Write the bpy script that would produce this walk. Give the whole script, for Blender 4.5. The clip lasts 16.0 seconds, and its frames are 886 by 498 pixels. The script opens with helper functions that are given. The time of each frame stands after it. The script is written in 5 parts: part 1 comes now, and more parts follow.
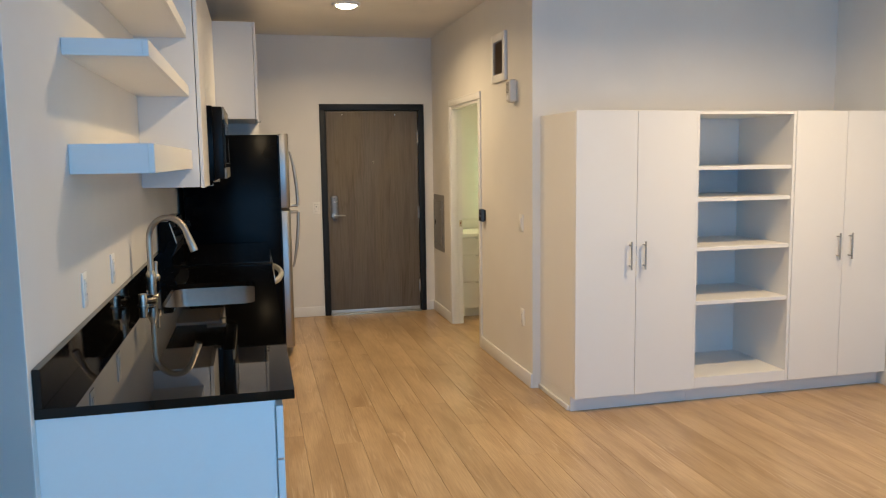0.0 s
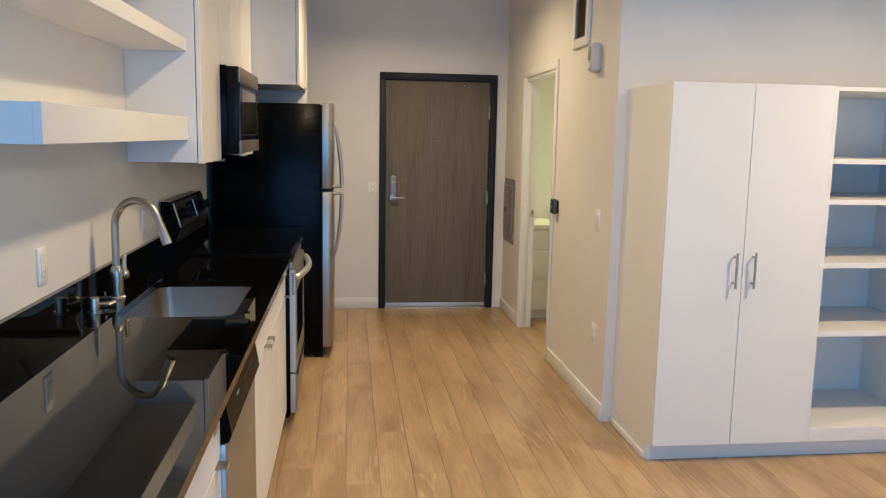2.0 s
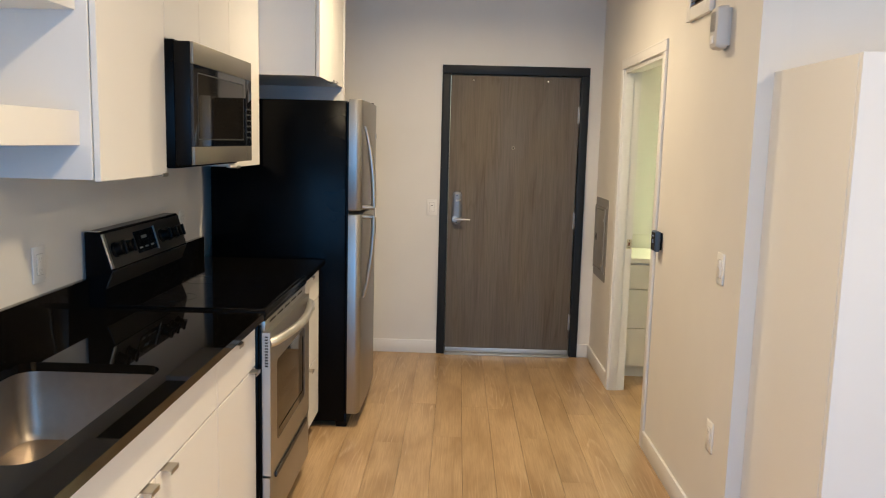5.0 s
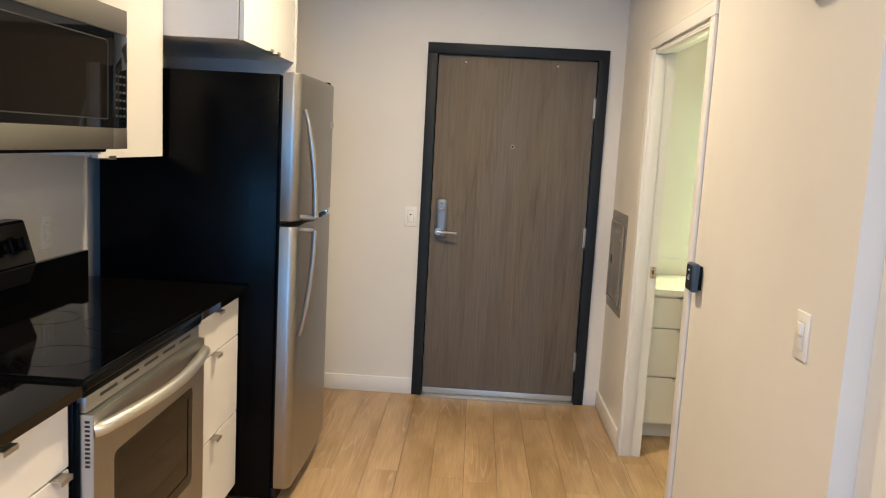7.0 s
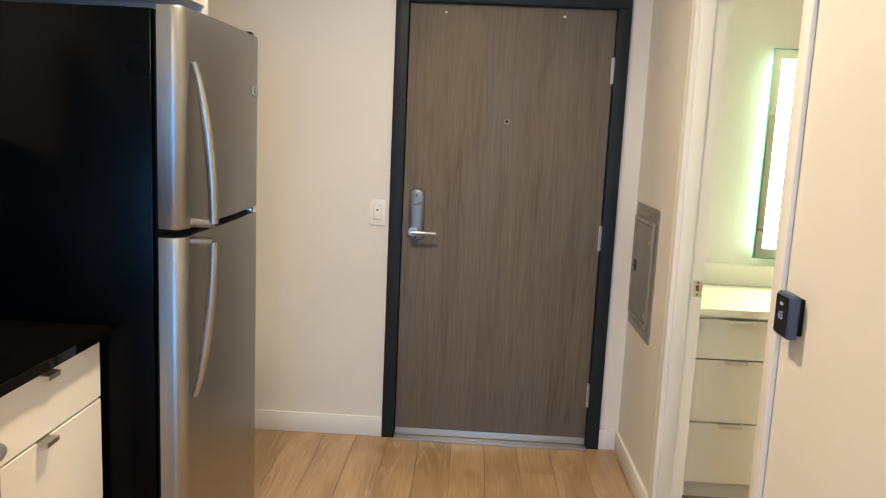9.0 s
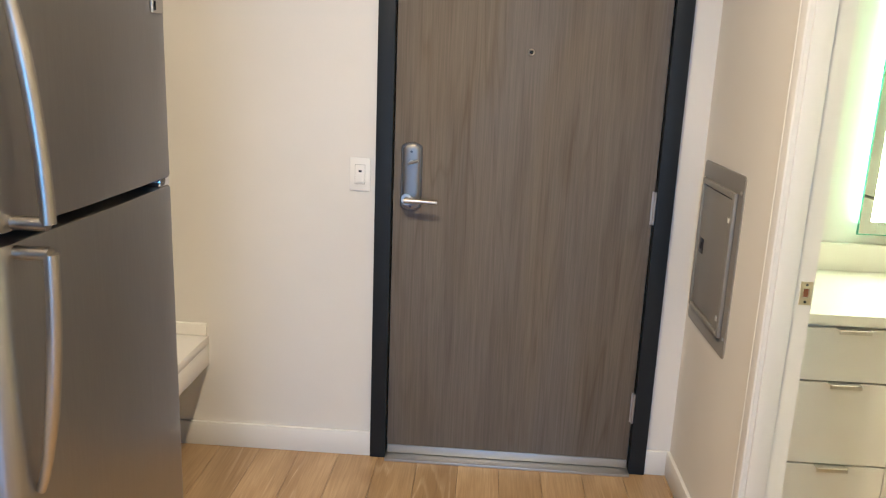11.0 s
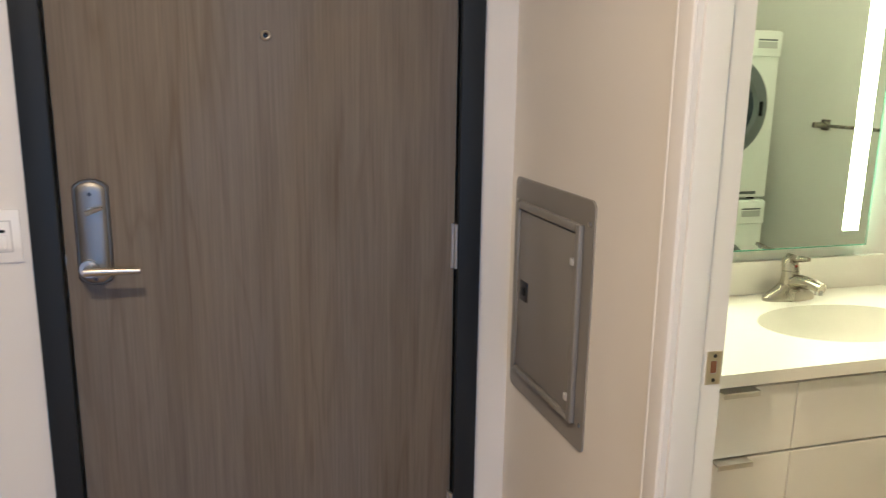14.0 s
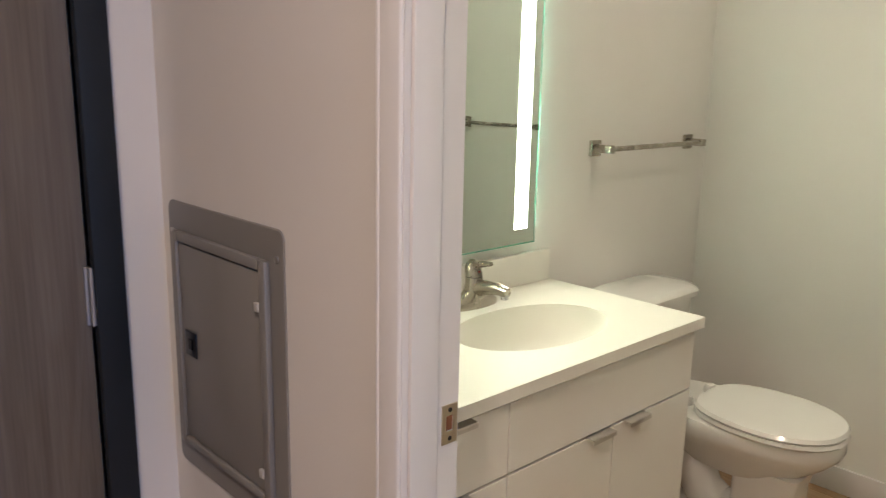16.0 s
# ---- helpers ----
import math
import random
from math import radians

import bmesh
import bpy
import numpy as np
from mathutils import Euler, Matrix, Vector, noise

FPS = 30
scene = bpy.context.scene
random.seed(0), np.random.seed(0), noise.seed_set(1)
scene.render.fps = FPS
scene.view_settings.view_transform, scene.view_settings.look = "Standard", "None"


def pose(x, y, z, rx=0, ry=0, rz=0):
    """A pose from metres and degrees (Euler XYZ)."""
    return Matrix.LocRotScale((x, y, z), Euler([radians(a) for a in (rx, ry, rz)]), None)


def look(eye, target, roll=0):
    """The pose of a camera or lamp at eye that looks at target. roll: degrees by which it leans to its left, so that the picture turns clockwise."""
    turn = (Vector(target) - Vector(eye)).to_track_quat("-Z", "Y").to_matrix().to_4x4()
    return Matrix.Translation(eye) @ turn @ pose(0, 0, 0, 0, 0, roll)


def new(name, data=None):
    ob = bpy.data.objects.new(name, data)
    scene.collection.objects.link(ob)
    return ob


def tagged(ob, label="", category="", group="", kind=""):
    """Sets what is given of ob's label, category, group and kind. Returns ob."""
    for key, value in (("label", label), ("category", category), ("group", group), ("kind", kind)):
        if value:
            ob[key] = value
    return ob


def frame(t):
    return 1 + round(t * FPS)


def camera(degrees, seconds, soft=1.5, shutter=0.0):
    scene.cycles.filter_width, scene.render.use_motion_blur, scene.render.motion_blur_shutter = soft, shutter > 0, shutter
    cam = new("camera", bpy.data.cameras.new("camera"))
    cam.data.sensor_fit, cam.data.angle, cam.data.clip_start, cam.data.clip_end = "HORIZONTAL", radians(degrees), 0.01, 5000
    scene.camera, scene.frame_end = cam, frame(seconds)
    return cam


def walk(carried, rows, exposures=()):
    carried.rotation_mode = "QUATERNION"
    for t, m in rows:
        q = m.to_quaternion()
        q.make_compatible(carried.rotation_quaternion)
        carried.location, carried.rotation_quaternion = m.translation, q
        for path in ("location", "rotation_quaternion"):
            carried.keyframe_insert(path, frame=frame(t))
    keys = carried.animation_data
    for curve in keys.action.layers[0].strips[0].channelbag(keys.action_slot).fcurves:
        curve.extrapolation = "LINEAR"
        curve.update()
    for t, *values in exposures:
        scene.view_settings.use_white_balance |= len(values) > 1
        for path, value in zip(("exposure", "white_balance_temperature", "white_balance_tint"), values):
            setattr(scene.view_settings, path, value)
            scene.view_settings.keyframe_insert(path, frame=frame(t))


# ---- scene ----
cam = camera(59.3, 16.0, soft=1.1, shutter=0.3)
PATH = [
    (0, (0.106, -0.223, 1.534), (0.571, 1.709, 1.303), -0.8),
    (0.5, (0.242, -0.058, 1.55), (0.632, 1.89, 1.322), 0.4),
    (1, (0.351, 0.13, 1.529), (0.67, 2.081, 1.224), 0.8),
    (1.5, (0.413, 0.376, 1.535), (0.687, 2.329, 1.201), 0.9),
    (2, (0.481, 0.597, 1.536), (0.721, 2.562, 1.249), 1.1),
    (2.5, (0.623, 0.782, 1.55), (0.803, 2.757, 1.295), 2.1),
    (3, (0.704, 0.952, 1.538), (0.838, 2.932, 1.297), 2.1),
    (5.5, (0.906, 2.152, 1.532), (0.86, 4.133, 1.257), 1.5),
    (6, (0.961, 2.424, 1.506), (0.912, 4.409, 1.261), 1.9),
    (6.5, (1.036, 2.683, 1.517), (0.962, 4.665, 1.265), 3.1),
    (7, (1.054, 2.912, 1.502), (0.981, 4.893, 1.235), 3.1),
    (7.5, (1.03, 3.16, 1.505), (0.991, 5.146, 1.273), 2.0),
    (8, (1.051, 3.399, 1.486), (1.032, 5.383, 1.235), 2.4),
    (8.5, (1.128, 3.676, 1.483), (1.07, 5.656, 1.206), 3.3),
    (9, (1.117, 3.913, 1.464), (1.049, 5.888, 1.159), 2.6),
    (11.5, (1.145, 4.968, 1.465), (1.025, 6.902, 0.97), 2.8),
    (12, (1.198, 5.158, 1.463), (1.036, 7.083, 0.944), 3.9),
    (12.5, (1.24, 5.308, 1.456), (0.973, 7.211, 0.899), 4.5),
    (13, (1.211, 5.415, 1.437), (1.125, 7.336, 0.886), 3.5),
    (13.5, (1.149, 5.547, 1.44), (1.456, 7.466, 0.967), 1.5),
    (14, (1.127, 5.606, 1.421), (1.685, 7.478, 0.99), 0.9),
    (14.5, (1.159, 5.689, 1.416), (1.947, 7.476, 0.984), 1.2),
    (15, (1.222, 5.81, 1.421), (2.19, 7.509, 1.001), 0.6),
    (15.5, (1.241, 5.878, 1.418), (2.38, 7.469, 1.001), 1.1),
    (16, (1.219, 5.936, 1.421), (2.553, 7.365, 0.998), 1.1),
]
EXPOSURES = [(0.0, -0.13, 7250, 11), (1.5, -0.05, 6850, 10), (3.0, 0.02, 6700, 11), (5.5, 0.27, 6500, 10), (7.0, 0.42, 6350, 10), (9.0, 0.51, 6200, 10), (11.5, 0.76, 5850, 11), (12.5, 0.85, 5780, 11),
             (13.5, 0.50, 5950, 13), (14.5, 0.31, 5950, 17), (15.0, 0.12, 5850, 19), (15.5, 0.0, 5760, 23), (16.0, -0.04, 5680, 26)]
walk(cam, [(t, look(eye, target, roll)) for t, eye, target, roll in PATH], EXPOSURES)

# ---- world and lights ----
world = bpy.data.worlds.new("world")
scene.world = world
world.use_nodes = True
wn = world.node_tree.nodes
sky = wn.new("ShaderNodeTexSky")
sky.sky_type, sky.sun_disc = "NISHITA", False
sky.sun_elevation, sky.sun_rotation = radians(28), radians(120)
wn["Background"].inputs["Strength"].default_value = 0.12
world.node_tree.links.new(sky.outputs["Color"], wn["Background"].inputs["Color"])


def area_lamp(name, m, size_x, size_y, watts, colour, shape="RECTANGLE", spread=180):
    lamp = bpy.data.lights.new(name, "AREA")
    lamp.shape, lamp.size, lamp.size_y, lamp.energy, lamp.color, lamp.spread = shape, size_x, size_y, watts, colour, radians(spread)
    ob = new(name, lamp)
    ob.matrix_world = m
    return ob


WARM = (1.0, 0.783, 0.495)
SKYBLUE = (0.06, 0.42, 1.0)
# Unseen: the third, added to light the wardrobes, and the fourth, a bathroom fill.
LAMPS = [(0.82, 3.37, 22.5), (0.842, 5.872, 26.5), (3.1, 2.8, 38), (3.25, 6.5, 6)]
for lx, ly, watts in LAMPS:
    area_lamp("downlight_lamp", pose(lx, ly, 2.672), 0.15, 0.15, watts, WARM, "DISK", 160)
area_lamp("window_daylight", pose(1.25, -0.80, 1.35, 90, 0, 0), 2.8, 2.1, 74, SKYBLUE)

# ---- shapes ----
ORIGIN = {}


def finish(name, bm, material, smooth=True):
    me = bpy.data.meshes.new(name)
    bmesh.ops.recalc_face_normals(bm, faces=bm.faces)
    bm.to_mesh(me)
    bm.free()
    if smooth:
        me.polygons.foreach_set("use_smooth", [True] * len(me.polygons))
        me.set_sharp_from_angle(angle=radians(35))
    me.materials.append(material)
    return me


def thing(name, at, label, category, group="", kind=""):
    """An empty at the base of a thing; its parts are built in world coordinates."""
    ob = new(name)
    ob.location = at
    ob.empty_display_size = 0.05
    ORIGIN[ob] = Vector(at)
    return tagged(ob, label, category, group, kind)


def part(name, bm, material, parent, label="", smooth=True):
    o = ORIGIN[parent]
    bmesh.ops.translate(bm, verts=bm.verts, vec=-o)
    ob = new(name, finish(name, bm, material, smooth))
    ob.parent = parent
    ORIGIN[ob] = o
    return tagged(ob, label)


def single(name, bm, material, label, category, kind="", group="", smooth=True):
    """A thing or piece of the setting that is one mesh, with its origin at its base."""
    lo = Vector([min(v.co[i] for v in bm.verts) for i in range(3)])
    hi = Vector([max(v.co[i] for v in bm.verts) for i in range(3)])
    o = Vector(((lo.x + hi.x) / 2, (lo.y + hi.y) / 2, lo.z))
    bmesh.ops.translate(bm, verts=bm.verts, vec=-o)
    ob = new(name, finish(name, bm, material, smooth))
    ob.location = o
    ORIGIN[ob] = o
    return tagged(ob, label, category, group, kind)


def box(x0, y0, z0, x1, y1, z1, bevel=0.0, seg=2):
    bm = bmesh.new()
    bmesh.ops.create_cube(bm, size=1.0)
    for v in bm.verts:
        v.co = Vector((x1 if v.co.x > 0 else x0, y1 if v.co.y > 0 else y0, z1 if v.co.z > 0 else z0))
    if bevel:
        bmesh.ops.bevel(bm, geom=bm.edges[:], offset=bevel, segments=seg, profile=0.5, affect="EDGES")
    return bm


def join(*bms):
    out = bms[0]
    for b in bms[1:]:
        me = bpy.data.meshes.new("tmp")
        b.to_mesh(me)
        b.free()
        out.from_mesh(me)
        bpy.data.meshes.remove(me)
    return out


def tube(points, radius, seg=14, cap=True):
    """A round bar swept along points; radius may be one number or one for each point."""
    pts = [Vector(p) for p in points]
    radii = radius if isinstance(radius, (list, tuple)) else [radius] * len(pts)
    bm = bmesh.new()
    rings = []
    side = None
    for i, p in enumerate(pts):
        way = (pts[min(i + 1, len(pts) - 1)] - pts[max(i - 1, 0)]).normalized()
        if side is None:
            side = way.orthogonal().normalized()
        side = (side - way * side.dot(way)).normalized()
        up = way.cross(side)
        rings.append([bm.verts.new(p + radii[i] * (math.cos(a) * side + math.sin(a) * up))
                      for a in (2 * math.pi * k / seg for k in range(seg))])
    for a, b in zip(rings, rings[1:]):
        for k in range(seg):
            bm.faces.new((a[k], a[(k + 1) % seg], b[(k + 1) % seg], b[k]))
    if cap:
        bm.faces.new(rings[0][::-1])
        bm.faces.new(rings[-1])
    return bm


def lathe(profile, x, y, seg=32):
    """Turns (radius, z) pairs about the upright line through x, y."""
    bm = bmesh.new()
    rings = []
    for r, z in profile:
        if r < 1e-6:
            rings.append([bm.verts.new((x, y, z))])
        else:
            rings.append([bm.verts.new((x + r * math.cos(2 * math.pi * k / seg), y + r * math.sin(2 * math.pi * k / seg), z)) for k in range(seg)])
    for a, b in zip(rings, rings[1:]):
        for k in range(seg):
            c = [a[k % len(a)], a[(k + 1) % len(a)], b[(k + 1) % len(b)], b[k % len(b)]]
            c = list(dict.fromkeys(c))
            if len(c) > 2:
                bm.faces.new(c)
    return bm


def turned(bm, m):
    bmesh.ops.transform(bm, matrix=m, verts=bm.verts)
    return bm


def rounded_loop(x0, y0, x1, y1, r, n=6):
    out = []
    for cx, cy, a0 in ((x1 - r, y1 - r, 0), (x0 + r, y1 - r, 90), (x0 + r, y0 + r, 180), (x1 - r, y0 + r, 270)):
        for k in range(n + 1):
            a = radians(a0 + 90 * k / n)
            out.append((cx + r * math.cos(a), cy + r * math.sin(a)))
    return out


def ellipse_loop(cx, cy, a, b, n=40, egg=0.0):
    return [(cx + a * math.cos(2 * math.pi * k / n), cy + b * math.sin(2 * math.pi * k / n) * (1 + egg * (math.sin(2 * math.pi * k / n) < 0))) for k in range(n)]


def loft(loops, cap_first=True, cap_last=True):
    """Skins closed loops of 3D points with the same count."""
    bm = bmesh.new()
    rings = [[bm.verts.new(p) for p in loop] for loop in loops]
    n = len(rings[0])
    for a, b in zip(rings, rings[1:]):
        for k in range(n):
            bm.faces.new((a[k], a[(k + 1) % n], b[(k + 1) % n], b[k]))
    if cap_first:
        bm.faces.new(rings[0][::-1])
    if cap_last:
        bm.faces.new(rings[-1])
    return bm


def slab_with_hole(outer, hole, z0, z1):
    """A flat slab with one opening through it."""
    bm = bmesh.new()
    edges = []
    for loop in (outer, hole):
        vs = [bm.verts.new((x, y, z1)) for x, y in loop]
        edges += [bm.edges.new((vs[i], vs[(i + 1) % len(vs)])) for i in range(len(vs))]
    bmesh.ops.triangle_fill(bm, use_beauty=True, edges=edges)
    made = bmesh.ops.extrude_face_region(bm, geom=bm.faces[:])
    bmesh.ops.translate(bm, verts=[g for g in made["geom"] if isinstance(g, bmesh.types.BMVert)], vec=(0, 0, z0 - z1))
    return bm


def wall_with_hole(axis, at0, at1, u0, u1, z0, z1, holes):
    """A wall between two planes of an axis, with rectangular openings (u0, u1, z0, z1)."""
    us = sorted({u0, u1, *[h[0] for h in holes], *[h[1] for h in holes]})
    zs = sorted({z0, z1, *[h[2] for h in holes], *[h[3] for h in holes]})
    bm = bmesh.new()
    solid = {}
    for i in range(len(us) - 1):
        for j in range(len(zs) - 1):
            mu, mz = (us[i] + us[i + 1]) / 2, (zs[j] + zs[j + 1]) / 2
            solid[i, j] = not any(h[0] < mu < h[1] and h[2] < mz < h[3] for h in holes)
    cache = {}

    def vert(d, i, j):
        key = (d, i, j)
        if key not in cache:
            w = at1 if d else at0
            cache[key] = bm.verts.new((w, us[i], zs[j]) if axis == "x" else (us[i], w, zs[j]))
        return cache[key]

    for (i, j), s in solid.items():
        if not s:
            continue
        for d in (0, 1):
            bm.faces.new([vert(d, i, j), vert(d, i + 1, j), vert(d, i + 1, j + 1), vert(d, i, j + 1)])
        for di, dj, a, b in ((-1, 0, (i, j), (i, j + 1)), (1, 0, (i + 1, j), (i + 1, j + 1)), (0, -1, (i, j), (i + 1, j)), (0, 1, (i, j + 1), (i + 1, j + 1))):
            if not solid.get((i + di, j + dj), False):
                bm.faces.new([vert(0, *a), vert(0, *b), vert(1, *b), vert(1, *a)])
    return bm


# ---- materials ----
def material(name, colour, rough=0.5, metal=0.0):
    m = bpy.data.materials.new(name)
    m.use_nodes = True
    b = m.node_tree.nodes["Principled BSDF"]
    b.inputs["Base Color"].default_value = (*colour, 1)
    b.inputs["Roughness"].default_value = rough
    b.inputs["Metallic"].default_value = metal
    return m


def nodes_of(m):
    t = m.node_tree
    return t, t.nodes, t.links, t.nodes["Principled BSDF"]


def coords(t, scale, what="Object", turn=None):
    c = t.nodes.new("ShaderNodeTexCoord")
    mp = t.nodes.new("ShaderNodeMapping")
    mp.inputs["Scale"].default_value = scale
    t.links.new(c.outputs[what], mp.inputs["Vector"])
    return mp.outputs["Vector"]


def noise_tex(t, vec, scale, detail=4, rough=0.55, distortion=0.0):
    n = t.nodes.new("ShaderNodeTexNoise")
    n.inputs["Scale"].default_value, n.inputs["Detail"].default_value = scale, detail
    n.inputs["Roughness"].default_value, n.inputs["Distortion"].default_value = rough, distortion
    t.links.new(vec, n.inputs["Vector"])
    return n.outputs["Fac"]


def ramp(t, fac, stops):
    r = t.nodes.new("ShaderNodeValToRGB")
    while len(r.color_ramp.elements) < len(stops):
        r.color_ramp.elements.new(0.5)
    for e, (p, c) in zip(r.color_ramp.elements, stops):
        e.position, e.color = p, (*c, 1) if len(c) == 3 else c
    t.links.new(fac, r.inputs["Fac"])
    return r.outputs["Color"]


def bump(t, height, strength, distance, b):
    n = t.nodes.new("ShaderNodeBump")
    n.inputs["Strength"].default_value, n.inputs["Distance"].default_value = strength, distance
    t.links.new(height, n.inputs["Height"])
    t.links.new(n.outputs["Normal"], b.inputs["Normal"])


def maths(t, op, a, b=None):
    n = t.nodes.new("ShaderNodeMath")
    n.operation = op
    for k, v in ((0, a), (1, b)):
        if v is None:
            continue
        if isinstance(v, (int, float)):
            n.inputs[k].default_value = v
        else:
            t.links.new(v, n.inputs[k])
    return n.outputs[0]


def mix(t, fac, a, b, mode="MIX"):
    n = t.nodes.new("ShaderNodeMix")
    n.data_type, n.blend_type = "RGBA", mode
    for sock, v in ((n.inputs[0], fac), (n.inputs[6], a), (n.inputs[7], b)):
        if isinstance(v, (int, float)):
            sock.default_value = v
        elif isinstance(v, tuple):
            sock.default_value = (*v, 1)
        else:
            t.links.new(v, sock)
    return n.outputs[2]


def painted(name, colour, rough, fine=160, depth=0.0006, spread=0.03):
    """Paint with roller texture and faint large-scale unevenness."""
    m = material(name, colour, rough)
    t, _, _, b = nodes_of(m)
    v = coords(t, (1, 1, 1))
    big = noise_tex(t, v, 1.7, 3)
    lo, hi = tuple(c * (1 - spread) for c in colour), tuple(min(1, c * (1 + spread)) for c in colour)
    t.links.new(ramp(t, big, [(0.3, lo), (0.7, hi)]), b.inputs["Base Color"])
    bump(t, noise_tex(t, v, fine, 3), 0.35, depth, b)
    r = maths(t, "MULTIPLY_ADD", noise_tex(t, v, 6, 2), 0.12)
    r.node.inputs[2].default_value = rough - 0.06
    t.links.new(r, b.inputs["Roughness"])
    return m


WALL = painted("wall_paint", (0.745, 0.722, 0.683), 0.55)
CEIL = painted("ceiling_paint", (0.78, 0.755, 0.71), 0.8)
TRIM = painted("trim_paint", (0.765, 0.755, 0.735), 0.38, 60, 0.0003, 0.015)
BATHWALL = painted("bathroom_paint", (0.79, 0.785, 0.74), 0.5)
LAMINATE = painted("white_laminate", (0.80, 0.78, 0.745), 0.36, 90, 0.0002, 0.012)
VANITYWHITE = painted("vanity_laminate", (0.80, 0.79, 0.75), 0.33, 90, 0.0002, 0.012)
FRAME = painted("door_frame_paint", (0.019, 0.023, 0.028), 0.45, 120, 0.0004, 0.1)
PLASTIC = painted("white_plastic", (0.84, 0.825, 0.79), 0.35, 200, 0.0001, 0.01)
GREYPLASTIC = painted("grey_plastic", (0.50, 0.49, 0.47), 0.45, 200, 0.0001, 0.02)
PANELGREY = painted("grey_panel_paint", (0.235, 0.225, 0.21), 0.42, 140, 0.0003, 0.06)
BLACKPAINT = painted("black_enamel", (0.0016, 0.0019, 0.0024), 0.21, 22, 0.0011, 0.1)
BLACKPLASTIC = painted("black_plastic", (0.003, 0.003, 0.0034), 0.32, 200, 0.0002, 0.1)
DARKGAP = material("shadow_gap", (0.02, 0.019, 0.018), 0.8)
SCREEN = material("dark_glass_screen", (0.005, 0.006, 0.008), 0.03)
PORCELAIN = painted("glazed_porcelain", (0.80, 0.79, 0.75), 0.12, 8, 0.0004, 0.01)
MARBLE = painted("cultured_marble", (0.79, 0.78, 0.715), 0.52, 8, 0.0003, 0.012)
for m, level in ((BLACKPAINT, 0.075), (BLACKPLASTIC, 0.14), (FRAME, 0.16), (MARBLE, 0.3)):
    m.node_tree.nodes["Principled BSDF"].inputs["Specular IOR Level"].default_value = level


def steel(name, colour, rough, stretch, depth=0.00015, vary=0.16):
    m = material(name, colour, rough, 1.0)
    t, _, _, b = nodes_of(m)
    v = coords(t, stretch)
    g = noise_tex(t, v, 30, 4, 0.6)
    t.links.new(ramp(t, g, [(0.3, tuple(c * 0.95 for c in colour)), (0.7, tuple(min(1, c * 1.04) for c in colour))]), b.inputs["Base Color"])
    r = maths(t, "MULTIPLY_ADD", g, vary)
    r.node.inputs[2].default_value = rough - vary / 2
    t.links.new(r, b.inputs["Roughness"])
    if depth:
        bump(t, g, 0.25, depth, b)
    return m


STEEL = steel("brushed_stainless", (0.56, 0.545, 0.52), 0.30, (1, 1, 40))
STEELV = steel("brushed_stainless_door", (0.37, 0.36, 0.345), 0.38, (9, 9, 0.35), 0, 0.03)
DARKSTEEL = steel("dark_stainless", (0.085, 0.085, 0.088), 0.42, (1, 1, 40))
NICKEL = steel("satin_nickel", (0.45, 0.418, 0.368), 0.34, (0.6, 0.6, 0.6), 0, 0.08)
CHROME = steel("chrome", (0.72, 0.72, 0.72), 0.12, (0.6, 0.6, 0.6), 0, 0.06)
MWSTEEL = steel("black_stainless_band", (0.25, 0.235, 0.215), 0.52, (1, 2, 40), 0, 0.04)
SINKSTEEL = steel("satin_sink_steel", (0.40, 0.355, 0.31), 0.36, (1, 1, 1), 0, 0.015)
PLATESTEEL = steel("satin_lock_plate", (0.29, 0.275, 0.255), 0.46, (0.6, 0.6, 0.6), 0, 0.08)
BATHNICKEL = steel("brushed_bath_nickel", (0.43, 0.395, 0.335), 0.27, (0.6, 0.6, 0.6), 0, 0.08)
REDDOT = material("red_mark", (0.35, 0.03, 0.02), 0.4)
KEYGREY = material("printed_key_grey", (0.035, 0.035, 0.035), 0.5)
DOORRING = painted("dark_grey_door_ring", (0.11, 0.125, 0.125), 0.32, 200, 0.0001, 0.02)
BRONZE = steel("dark_nickel_rim", (0.17, 0.145, 0.115), 0.40, (0.6, 0.6, 0.6), 0, 0.08)
PULLSTEEL = steel("satin_pull_steel", (0.66, 0.65, 0.62), 0.42, (0.6, 0.6, 0.6), 0, 0.06)
ALU = steel("aluminium", (0.58, 0.57, 0.55), 0.50, (2, 60, 60), 0, 0.06)
BRASS = steel("worn_brass", (0.66, 0.59, 0.46), 0.34, (2, 2, 2), 0, 0.1)


def stone():
    m = material("black_quartz", (0.009, 0.008, 0.008), 0.06)
    m.node_tree.nodes["Principled BSDF"].inputs["Specular IOR Level"].default_value = 0.33
    t, _, _, b = nodes_of(m)
    v = coords(t, (1, 1, 1))
    s = noise_tex(t, v, 420, 2, 0.5)
    t.links.new(ramp(t, s, [(0.62, (0.0026, 0.0023, 0.002)), (0.76, (0.016, 0.0145, 0.013))]), b.inputs["Base Color"])
    r = maths(t, "MULTIPLY_ADD", noise_tex(t, v, 4, 3), 0.03)
    r.node.inputs[2].default_value = 0.008
    t.links.new(r, b.inputs["Roughness"])
    return m


QUARTZ = stone()
COOKTOP = material("ceramic_cooktop", (0.0025, 0.0025, 0.003), 0.05)
RINGGREY = material("printed_ring", (0.009, 0.009, 0.010), 0.08)
OVENGLASS = material("oven_glass", (0.012, 0.0105, 0.009), 0.04)
OVENGLASS.node_tree.nodes["Principled BSDF"].inputs["Specular IOR Level"].default_value = 0.16


